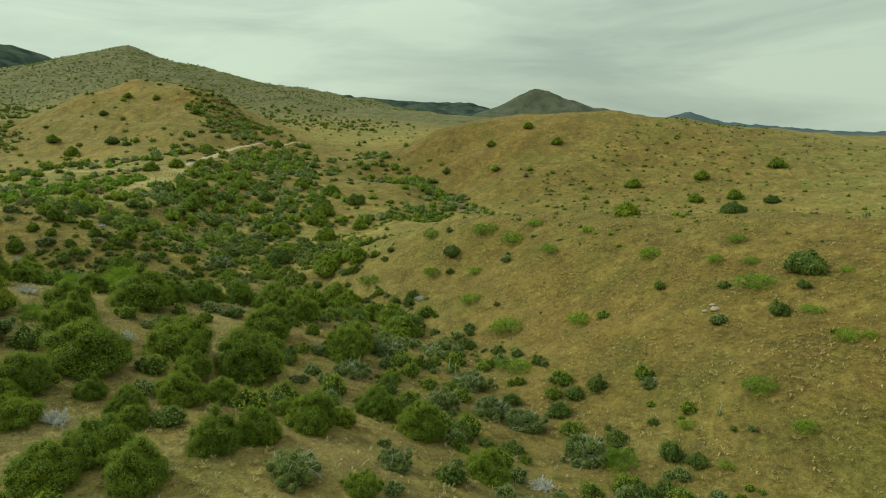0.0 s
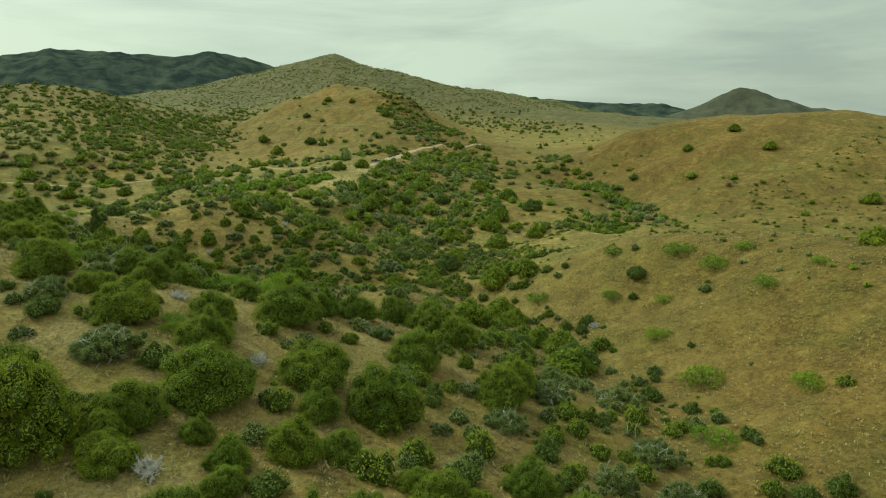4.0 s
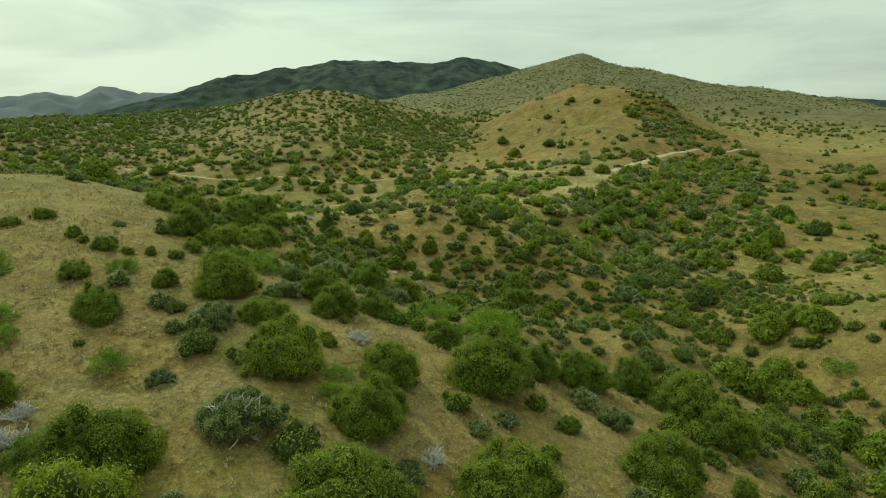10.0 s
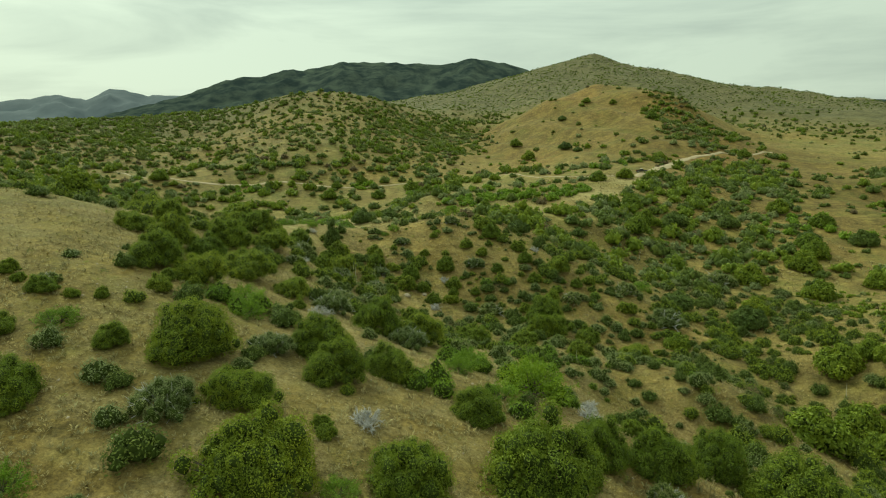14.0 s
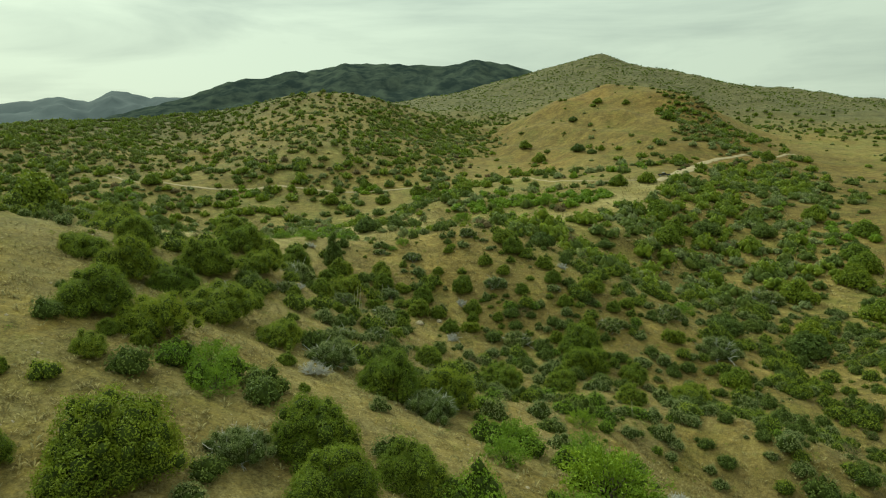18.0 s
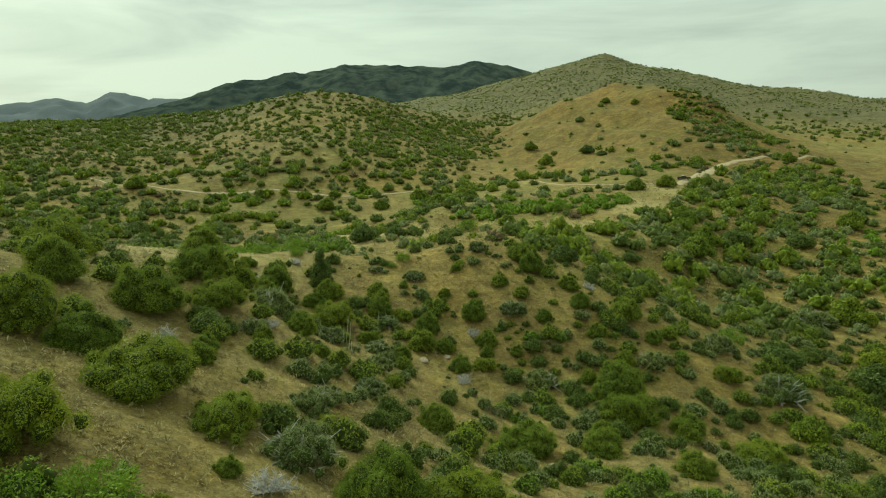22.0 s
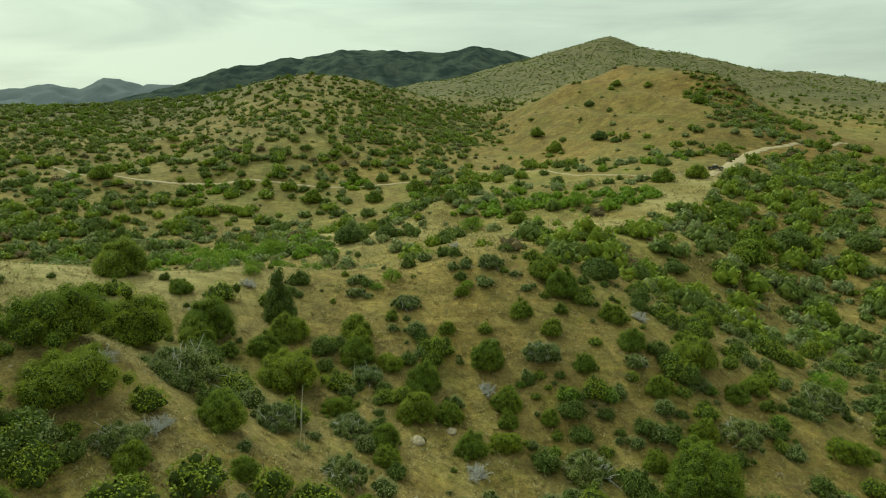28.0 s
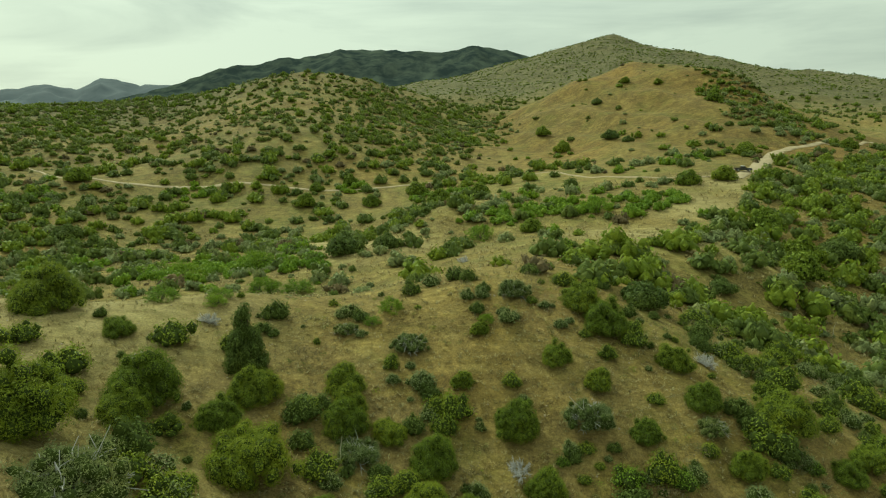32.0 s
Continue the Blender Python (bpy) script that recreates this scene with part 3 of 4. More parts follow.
def spray_leaves(count, each, tall, size, out=1.0, loose=0.085):
    """A crown of leafy sprays that reach up and out from the middle, with gaps between them."""
    d = unit(rng.normal(size=(count, 3)))
    d[:, 2] = np.where(d[:, 2] < -0.12, -d[:, 2], d[:, 2])
    lump = 1 + 0.17 * np.sin(3.1 * d[:, 0] + rng.uniform(0, 6)) * np.sin(2.7 * d[:, 1] + rng.uniform(0, 6)) + rng.normal(size=count) * 0.07
    tip = d * np.array([out, out, tall]) * lump[:, None] + [0, 0, 0.10]
    foot = tip * 0.40
    i = np.repeat(np.arange(count), each)
    t = rng.uniform(0, 1, len(i)) ** 0.6
    axis = unit(tip - foot)[i]
    side = rng.normal(size=(len(i), 3))
    side -= axis * (side * axis).sum(1, keepdims=True)
    p = foot[i] + (tip - foot)[i] * t[:, None] + side * (loose * (1.15 - 0.75 * t))[:, None]
    p[:, 2] = np.maximum(p[:, 2], 0.02)
    nrm = unit(unit(side) * 0.7 + axis * 0.5 + [0, 0, 0.5] + 0.35 * rng.normal(size=(len(i), 3)))
    along = unit(axis + 0.55 * rng.normal(size=(len(i), 3)))
    b = unit(np.cross(nrm, along))
    s = (size * rng.uniform(0.6, 1.4, len(i)))[:, None]
    v = np.stack([p - along * s, p - b * s * 0.42 + nrm * s * 0.2, p + along * s, p + b * s * 0.42 + nrm * s * 0.2], 1).reshape(-1, 3)
    return (v, np.arange(4 * len(i)).reshape(-1, 4)), tip, lump


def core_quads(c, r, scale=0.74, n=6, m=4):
    """Inner bodies that close the crown behind its leaves; the dark ones stand for shade."""
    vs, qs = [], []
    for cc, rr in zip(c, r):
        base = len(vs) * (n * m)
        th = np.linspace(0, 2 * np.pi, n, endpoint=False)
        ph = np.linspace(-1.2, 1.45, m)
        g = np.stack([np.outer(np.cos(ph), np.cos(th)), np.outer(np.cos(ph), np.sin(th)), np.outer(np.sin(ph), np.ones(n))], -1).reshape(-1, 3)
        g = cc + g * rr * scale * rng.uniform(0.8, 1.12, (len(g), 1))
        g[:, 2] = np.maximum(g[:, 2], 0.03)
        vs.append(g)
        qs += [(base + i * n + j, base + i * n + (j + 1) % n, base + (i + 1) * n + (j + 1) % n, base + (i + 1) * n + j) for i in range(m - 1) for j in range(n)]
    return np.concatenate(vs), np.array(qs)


def joined(parts):
    v, q, at = [], [], 0
    for a, b in parts:
        v.append(a)
        q.append(b + at)
        at += len(a)
    return np.concatenate(v), np.concatenate(q)


def stick(a, b, ra, rb, sides=5):
    """A tapered, slightly crooked stem from a to b."""
    a, b = np.array(a, float), np.array(b, float)
    d = unit((b - a)[None])[0]
    e = unit(np.cross(d, [0.31, 0.77, 0.2])[None])[0]
    f = np.cross(d, e)
    mid = (a + b) / 2 + (rng.normal(size=3)) * 0.07 * np.linalg.norm(b - a)
    rings = []
    for p, r in ((a, ra), (mid, (ra + rb) / 2), (b, rb)):
        th = np.linspace(0, 2 * np.pi, sides, endpoint=False)
        rings.append(p + r * (np.outer(np.cos(th), e) + np.outer(np.sin(th), f)))
    q = [(k * sides + j, k * sides + (j + 1) % sides, (k + 1) * sides + (j + 1) % sides, (k + 1) * sides + j) for k in range(2) for j in range(sides)]
    return np.concatenate(rings), np.array(q)


def stems(c, r, radius, count=7):
    out = []
    for k in rng.choice(len(c), min(count, len(c)), replace=False):
        foot = np.array([rng.normal() * 0.05, rng.normal() * 0.05, -0.06])
        fork = foot + (c[k] - foot) * 0.55 + np.array([0, 0, -0.04])
        out.append(stick(foot, fork, radius, radius * 0.7))
        for _ in range(3):
            out.append(stick(fork, c[k] + unit(rng.normal(size=(1, 3)))[0] * r[k] * 0.8, radius * 0.55, radius * 0.18, 4))
    return joined(out)


def make_shrub(name, kind, leaf, label, category, group, far=False):
    """A shrub one metre in radius: stems and a crown of many small leaf clumps."""
    ob, inner = new(name), None
    if kind == "oak":
        c, r = crown_lobes(22, 0.86, 0.26, 0.40) if far else crown_lobes(80, rng.uniform(0.84, 1.0), 0.13, 0.31, 0.30)
        crown = lobe_leaves(c, r, 3200, 0.062) if far else lobe_leaves(c, r, 21000, 0.022, 0.45, 0.14, 0.5)
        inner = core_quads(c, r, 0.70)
    elif kind == "tall":
        c, r = crown_lobes(60, 1.9, 0.20, 0.34, 0.10)
        c[:, :2] *= np.clip(1.12 - 0.36 * c[:, 2:], 0.35, 1)
        crown = lobe_leaves(c, r, 7000, 0.045, 0.4)
        inner = core_quads(c, r, 0.76)
    elif kind == "bright":
        c, r = lobes(10, 0.60, 0.40, 0.85, 0.26, 0.42)
        crown, tip, lump = spray_leaves(90, 56, 0.85, 0.036, 1.0, 0.12)
    elif kind == "tuft":
        c, r = crown_lobes(12, 0.62, 0.24, 0.40, 0.25)
        crown = lobe_leaves(c, r, 1900, 0.070, 0.22, 0.3, 0.9)
    else:
        c, r = crown_lobes(58, 0.78, 0.14, 0.26, 0.26)
        crown = lobe_leaves(c, r, 9000, 0.027, 0.32, 0.28, 0.8)
        inner = core_quads(c, r, 0.82)
    v, q = stems(c, r, 0.035 if kind != "bright" else 0.04)
    t = new("trunk", array_mesh("trunk", v, q, BARK))
    t.parent = ob
    # dark bodies inside the crown, coloured as the shade in its gaps
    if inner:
        tw = new("inner_wood", array_mesh("inner_wood", *inner, CROWN_SHADE))
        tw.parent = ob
    if kind == "grey":
        bare = []
        for d in unit(rng.normal(size=(20, 3)) + [0, 0, 0.5]):
            d = d * [1, 1, 0.8 * np.sign(d[2])]
            bare.append(stick(d * 0.02, d * rng.uniform(0.92, 1.08), 0.030, 0.012, 3))
            for _ in range(3):
                bare.append(stick(d * rng.uniform(0.6, 0.85), d * 0.95 + 0.16 * rng.normal(size=3), 0.016, 0.008, 3))
        br = new("branch_frame", array_mesh("branch_frame", *joined(bare), DEADWOOD))
        br.parent = ob
        tagged(br, "bare grey branches")
    cr = new("crown", array_mesh("crown", *crown, leaf))
    cr.parent = ob
    return tagged(ob, label, category, group)


def make_dead_shrub():
    ob = new("dead_shrub")
    out = []
    for _ in range(16):
        d = unit(np.array([[rng.normal(), rng.normal(), abs(rng.normal()) + 0.5]]))[0]
        a = np.array([rng.normal() * 0.08, rng.normal() * 0.08, -0.05])
        b = a + d * rng.uniform(0.45, 0.75)
        out.append(stick(a, b, 0.042, 0.028, 4))
        for _ in range(5):
            s = a + (b - a) * rng.uniform(0.4, 1)
            e = s + unit((d + 0.8 * rng.normal(size=3))[None])[0] * rng.uniform(0.25, 0.5)
            out.append(stick(s, e, 0.024, 0.014, 3))
            for _ in range(4):
                s2 = s + (e - s) * rng.uniform(0.3, 1)
                out.append(stick(s2, s2 + unit((d + 1.1 * rng.normal(size=3))[None])[0] * rng.uniform(0.12, 0.3), 0.015, 0.008, 3))
    br = new("deadwood", array_mesh("deadwood", *joined(out), DEADWOOD))
    br.parent = ob
    return tagged(ob, "leafless grey dead shrub with tangled twigs", "dead shrub", "dead shrubs on the hills")


OAK_LABEL = "rounded dark green scrub oak on dry ground"
models = {
    "oak": [make_shrub("oak_shrub", "oak", (OAK, OLIVE, OAK, OAK, OLIVE)[k], OAK_LABEL, "shrub", "scrub oaks on the hills") for k in range(5)],
    "far_oak": [make_shrub("oak_shrub", "oak", (OAK, OLIVE, JUNIPER)[k], OAK_LABEL, "shrub", "scrub oaks on the hills", True) for k in range(3)],
    "tall": [make_shrub("juniper_tree", "tall", JUNIPER, "tall narrow dark green juniper on a brushy slope", "tree", "junipers on the slope")],
    "bright": [make_shrub("mesquite", "bright", BRIGHT, "airy bright green mesquite bush on tan grass", "bush", "mesquites on the hills") for k in range(3)],
    "tuft": [make_shrub("green_tuft", "tuft", BRIGHT, "low bright green bush on dry tan grass", "bush", "low green bushes on tan grass") for k in range(2)],
    "grey": [make_shrub("grey_shrub", "grey", GREY, "grey-green thorny shrub on stony ground", "shrub", "grey shrubs on the hills") for k in range(3)],
    "dead": [make_dead_shrub() for k in range(2)],
}
used = {}


def plant(kind, x, y, width, tall=1.0):
    """A shrub of the kind, its foot on the ground. The first of each model is moved, the rest are copies."""
    k = int(rng.integers(len(models[kind])))
    ob = models[kind][k]
    s = width / 2
    m = pose(x, y, height(x, y) - 0.05, 0, 0, rng.uniform(0, 360))
    if used.get((kind, k)):
        ob.scale = (1, 1, 1)
        ob = copy_thing(ob, m)
    else:
        used[(kind, k)] = True
        ob.matrix_basis = m
    stretch = rng.uniform(0.9, 1.1)
    for part_ob in ob.children:
        part_ob.scale = (s, s * stretch, s * tall)
    return ob



# ---- the shrubs that stand apart: x, y, width in metres, area by area along the way ----
OAKS = {
    "by the start": [(105.0, 34.5, 5.4), (22.2, 36.8, 2.6), (37.5, 38.6, 4.4), (7.9, 43.5, 4.1), (14.3, 46.1, 4.0), (2.9, 46.7, 4.6), (18.5, 47.2, 3.9), (37.3, 48.7, 5.0), (6.4, 48.8, 4.2), (24.3, 49.1, 4.6), (28.5, 50.5, 2.6), (9.7, 53.1, 2.8), (23.8, 53.8, 2.6), (35.5, 54.9, 4.9), (10.2, 56.4, 3.2), (15.1, 58.0, 4.6), (2.3, 58.1, 3.9), (19.2, 58.8, 4.0), (8.2, 60.7, 2.6), (1.6, 61.2, 3.4), (-4.4, 61.8, 8.4), (140.8, 62.3, 5.2), (-12.5, 63.3, 4.3), (3.2, 64.0, 5.0), (19.1, 67.2, 4.1), (9.3, 68.0, 7.9), (-14.0, 68.8, 3.1), (26.6, 69.5, 7.6), (-6.6, 69.8, 6.3), (-10.0, 70.7, 4.8)],
    "by the start, further up": [(-7.1, 72.3, 4.1), (42.7, 73.3, 6.1), (20.1, 74.0, 7.2)],
    "on the near ridge": [(-18.1, 76.4, 3.3), (9.3, 77.7, 5.0), (47.9, 78.9, 5.7), (10.3, 79.9, 3.9), (34.5, 82.4, 6.3), (42.3, 83.1, 2.4), (1.3, 84.0, 6.2), (133.3, 85.8, 5.7), (10.6, 86.2, 5.3), (27.3, 87.1, 2.2), (-16.1, 87.9, 1.8), (-16.9, 89.2, 4.3), (4.4, 90.0, 1.4), (19.8, 91.0, 7.9), (4.0, 91.4, 1.4), (-2.0, 92.3, 4.5), (46.1, 94.3, 5.8), (68.6, 96.0, 7.7), (-14.2, 97.2, 2.6), (-23.5, 97.3, 2.9), (26.0, 98.1, 4.7), (-8.1, 98.2, 6.3), (31.5, 98.5, 5.3), (43.3, 98.8, 8.0), (15.6, 99.1, 4.0), (40.4, 99.2, 3.0), (73.1, 99.8, 7.8), (3.2, 100.0, 5.0), (38.2, 102.6, 5.5), (7.7, 104.3, 4.3)],
    "on the near ridge, further up": [(-21.6, 104.8, 1.3), (-24.4, 105.1, 2.5), (1.3, 105.5, 5.5), (-19.4, 105.6, 1.3), (31.5, 106.3, 2.3), (-28.2, 107.1, 1.4), (74.8, 107.4, 6.3), (64.8, 108.4, 6.3), (-30.5, 109.1, 1.8), (282.2, 109.2, 6.3), (-16.3, 110.6, 2.5)],
    "on the left shoulder": [(-40.5, 112.4, 2.3), (72.6, 112.7, 5.8), (-14.7, 115.0, 1.7), (-17.4, 115.0, 1.8), (-38.0, 115.8, 2.4), (-2.0, 116.0, 1.0), (-6.4, 116.4, 1.0), (-15.6, 118.0, 5.2), (-20.8, 118.8, 5.7), (102.6, 118.8, 4.2), (260.5, 118.9, 4.9), (-5.1, 121.8, 1.7), (4.0, 123.2, 5.9), (9.7, 125.3, 5.2), (83.8, 126.0, 2.4), (284.4, 126.3, 6.6), (-7.6, 128.1, 4.5), (335.8, 128.7, 8.5), (76.7, 128.9, 5.8), (65.2, 129.6, 7.9), (-14.3, 129.6, 6.6), (76.9, 133.1, 3.3), (-25.5, 133.5, 5.6), (-20.8, 133.7, 4.9), (-31.5, 136.2, 4.9), (-15.7, 137.4, 3.1), (77.1, 137.5, 6.9), (272.2, 139.2, 6.6), (-14.0, 139.9, 2.4), (-15.1, 143.4, 2.7)],
    "on the left shoulder, further up": [(-31.6, 147.8, 5.7), (7.2, 147.9, 4.3), (91.3, 148.5, 6.9), (36.2, 149.5, 3.8), (-22.9, 149.7, 6.6)],
    "in the small gully": [(-11.7, 150.4, 2.2), (300.3, 151.4, 7.2), (17.4, 151.5, 5.7), (26.9, 154.0, 4.1), (85.0, 154.7, 7.4), (-18.0, 154.7, 5.2), (-6.2, 154.7, 2.0), (90.5, 155.2, 5.1), (1.9, 156.7, 2.4), (-18.5, 157.5, 2.0), (28.1, 157.7, 3.6), (49.1, 160.3, 5.9), (-10.0, 160.5, 3.8), (-22.5, 161.0, 6.8), (40.7, 163.0, 4.7), (33.2, 164.4, 6.6), (2.3, 167.0, 2.5), (60.7, 168.2, 5.0), (1.8, 170.3, 2.8), (33.5, 171.0, 6.9), (-22.5, 171.4, 6.8), (-49.4, 173.5, 8.5), (10.5, 173.5, 3.3), (29.9, 174.2, 2.6), (-3.3, 174.5, 3.0), (14.3, 175.6, 3.1), (277.2, 175.9, 7.3), (35.0, 175.9, 3.1), (4.5, 177.6, 4.0), (36.4, 177.9, 3.1)],
    "in the small gully, further up": [(-9.5, 177.9, 6.4), (8.4, 178.1, 2.9), (53.2, 178.6, 4.0), (14.8, 178.8, 2.3), (-19.6, 179.3, 3.8), (19.7, 180.0, 2.1), (-66.8, 180.7, 9.0), (14.9, 181.3, 3.3), (-13.3, 182.4, 3.4), (5.3, 183.1, 4.2), (-20.0, 183.1, 5.7), (33.4, 183.6, 3.0)],
    "on the brush hill": [(43.0, 184.6, 2.9), (-3.0, 185.8, 3.6), (1.2, 185.8, 2.9), (25.0, 186.4, 2.8), (46.3, 186.8, 3.2), (-11.6, 187.4, 4.5), (13.0, 187.6, 4.2), (-3.0, 188.6, 3.2), (39.5, 190.2, 5.4), (86.1, 190.4, 8.5), (32.0, 190.5, 3.7), (-3.9, 191.5, 3.7), (21.7, 191.8, 2.7), (8.0, 193.0, 2.2), (-27.2, 193.7, 2.9), (70.5, 194.1, 7.1), (18.1, 195.3, 3.0), (31.2, 196.2, 3.6), (-37.5, 197.7, 6.5), (91.3, 198.0, 6.5), (10.2, 199.7, 1.9), (79.1, 199.9, 4.4), (24.5, 201.0, 4.9), (22.3, 204.6, 4.2), (115.4, 209.7, 7.7), (32.7, 212.7, 5.9), (136.4, 217.9, 6.4), (103.6, 225.1, 8.5)],
    "on the far slopes": [(125.2, 234.6, 8.5), (55.0, 237.0, 4.3), (291.3, 238.7, 6.2), (134.1, 243.7, 8.5), (77.8, 252.7, 8.5), (138.2, 253.1, 8.5), (158.9, 257.1, 8.5), (142.3, 260.7, 7.2), (84.6, 263.9, 7.9), (295.4, 265.5, 6.5), (97.4, 270.5, 8.2), (268.8, 272.1, 5.6), (119.4, 274.1, 8.3), (83.6, 277.9, 8.5), (-18.3, 279.4, 8.3), (-7.8, 279.4, 6.2), (158.5, 279.7, 8.5), (28.5, 286.4, 5.7), (151.1, 298.0, 8.5), (81.0, 320.2, 6.9), (-113.7, 322.1, 8.5), (95.6, 327.5, 7.2), (113.6, 329.2, 5.4), (18.5, 337.8, 6.7), (5.0, 339.2, 8.5), (-21.5, 366.5, 6.6), (-48.3, 368.6, 7.7), (-4.2, 374.4, 8.5), (-143.0, 379.2, 8.5), (-47.5, 386.9, 5.9)],
    "on the far slopes, further up": [(132.6, 389.2, 8.5), (-34.4, 394.9, 6.1), (192.6, 415.6, 7.8), (134.5, 431.1, 4.1), (144.5, 432.1, 4.1), (98.4, 441.4, 5.7), (92.4, 451.0, 8.5), (70.0, 462.3, 8.5), (162.9, 494.0, 8.5), (66.1, 506.2, 8.5), (107.2, 543.9, 6.7), (149.6, 549.9, 5.7), (131.1, 564.4, 7.0)],
}
JUNIPERS = {
    "on the brush hill": [(-14.0, 192.6, 4.4)],
}
MESQUITES = {
    "by the start": [(87.0, 20.5, 2.1), (67.9, 20.8, 2.7), (85.7, 22.5, 3.2), (60.2, 25.3, 1.8), (72.2, 27.5, 4.4), (105.5, 28.8, 2.2), (93.1, 29.3, 3.2), (64.9, 32.2, 2.4), (55.9, 35.5, 3.9), (98.6, 39.0, 5.9), (108.4, 44.2, 3.0), (115.3, 50.0, 3.8), (107.9, 50.6, 3.6), (68.2, 62.9, 5.6), (109.3, 64.6, 5.2), (87.3, 65.2, 5.2)],
    "on the near ridge": [(82.3, 79.0, 6.9), (6.3, 81.1, 2.4), (-11.7, 81.2, 3.1), (-23.2, 84.0, 4.1), (6.3, 84.4, 2.4), (117.5, 86.2, 4.0), (-25.0, 87.4, 3.2), (106.9, 88.6, 4.7), (88.3, 96.1, 4.9), (-31.9, 97.3, 3.1), (-34.3, 99.7, 3.5), (-19.8, 99.8, 3.3), (18.4, 105.4, 3.2), (112.2, 105.6, 6.6), (120.6, 105.9, 4.5), (100.3, 107.3, 4.4), (22.1, 110.0, 7.5), (-7.5, 111.0, 3.4)],
    "on the left shoulder": [(14.5, 112.6, 3.9), (-9.1, 114.2, 4.8), (112.7, 116.8, 7.2), (15.5, 117.4, 4.9), (22.3, 117.7, 4.6), (96.1, 119.2, 4.8), (24.1, 126.1, 3.6), (105.2, 130.6, 5.2), (85.6, 133.6, 6.1), (25.8, 134.7, 3.5)],
    "on the brush hill": [(61.5, 196.2, 5.9), (11.0, 201.3, 1.8), (-2.3, 203.1, 2.1), (-21.2, 204.2, 2.6), (-28.0, 204.9, 4.0), (-0.4, 205.7, 3.1), (-21.7, 206.8, 2.8)],
    "on the far slopes": [(-23.5, 253.9, 5.8), (-30.6, 254.2, 6.9), (-57.9, 274.7, 9.0), (-40.4, 282.2, 9.0), (15.5, 287.0, 7.2), (48.5, 297.4, 7.6)],
}
GREY_BRUSH = {
    "by the start": [(55.4, 39.4, 5.4), (18.3, 40.3, 4.3), (28.2, 40.7, 3.0), (71.9, 41.4, 2.3), (55.5, 49.6, 5.2), (53.4, 53.8, 4.6), (47.6, 57.7, 4.5), (57.3, 62.6, 5.1), (31.8, 66.7, 2.1), (40.6, 68.3, 4.2), (12.6, 73.3, 2.8), (0.6, 74.9, 5.4)],
    "on the near ridge": [(39.5, 75.5, 2.7), (52.0, 76.9, 5.6), (64.3, 77.6, 6.0), (-7.1, 79.9, 2.0), (18.5, 82.2, 2.1), (21.1, 85.0, 2.2), (-6.6, 89.6, 4.3), (32.7, 91.0, 3.6), (30.3, 93.7, 3.1), (-3.0, 102.9, 3.5), (-25.1, 106.8, 2.1)],
    "on the left shoulder": [(8.3, 120.1, 4.7), (-2.0, 126.7, 5.2), (-3.6, 137.9, 3.8), (-3.0, 141.8, 3.4)],
    "in the small gully": [(-0.1, 150.1, 3.3), (-13.1, 152.1, 3.2), (-0.4, 160.4, 3.5), (-7.5, 165.7, 3.7), (-15.4, 165.9, 6.3), (-1.7, 170.9, 3.7), (22.7, 173.3, 4.9), (61.4, 177.9, 7.1), (40.8, 178.4, 4.7), (-1.3, 182.8, 3.6)],
    "on the brush hill": [(31.6, 187.3, 2.7), (55.0, 187.7, 5.2), (20.0, 188.1, 4.3), (2.4, 198.5, 3.7), (-5.4, 202.0, 2.4), (14.8, 206.1, 3.7), (93.9, 223.5, 8.5)],
}
DEAD_SHRUBS = {
    "by the start": [(42.7, 35.7, 4.0), (4.9, 56.4, 3.3), (-14.0, 72.1, 3.7), (-14.8, 74.6, 3.4)],
    "on the near ridge": [(14.6, 76.2, 4.1), (7.0, 92.7, 2.5), (27.6, 107.9, 4.0)],
    "on the left shoulder": [(87.1, 113.4, 4.0), (29.2, 114.9, 3.6), (-2.4, 121.1, 3.0), (-18.3, 142.7, 3.1)],
    "in the small gully": [(-12.2, 154.9, 2.2), (-18.2, 159.3, 2.7), (11.1, 169.9, 4.7), (12.8, 183.5, 3.0)],
    "on the brush hill": [(-22.8, 188.1, 2.6), (35.3, 198.2, 3.7), (-20.5, 199.9, 3.8)],
    "on the far slopes": [(9.9, 249.8, 7.7), (0.8, 256.6, 7.0)],
}


planted = []


def plant_all(groups, choose):
    for spots in groups.values():
        for x, y, w in spots:
            kind, w2, tall = choose(x, y, w)
            plant(kind, x, y, w2, tall)
            planted.append((x, y, w2 / 2))


plant_all(OAKS, lambda x, y, w: ("oak" if y < 205 and abs(x) < 60 else "far_oak", w * 1.09, rng.uniform(0.98, 1.2)))
plant_all(JUNIPERS, lambda x, y, w: ("tall", w, 1.5))
plant_all(MESQUITES, lambda x, y, w: ("tuft", w, rng.uniform(0.8, 1.0)) if x > 60 and y < 200 else ("bright", w * 1.1, rng.uniform(0.8, 1.05)))
plant_all(GREY_BRUSH, lambda x, y, w: ("grey", w * 1.1, rng.uniform(0.9, 1.1)))
plant_all(DEAD_SHRUBS, lambda x, y, w: ("dead", min(w * 1.3, 3.2), rng.uniform(0.8, 1.0)))

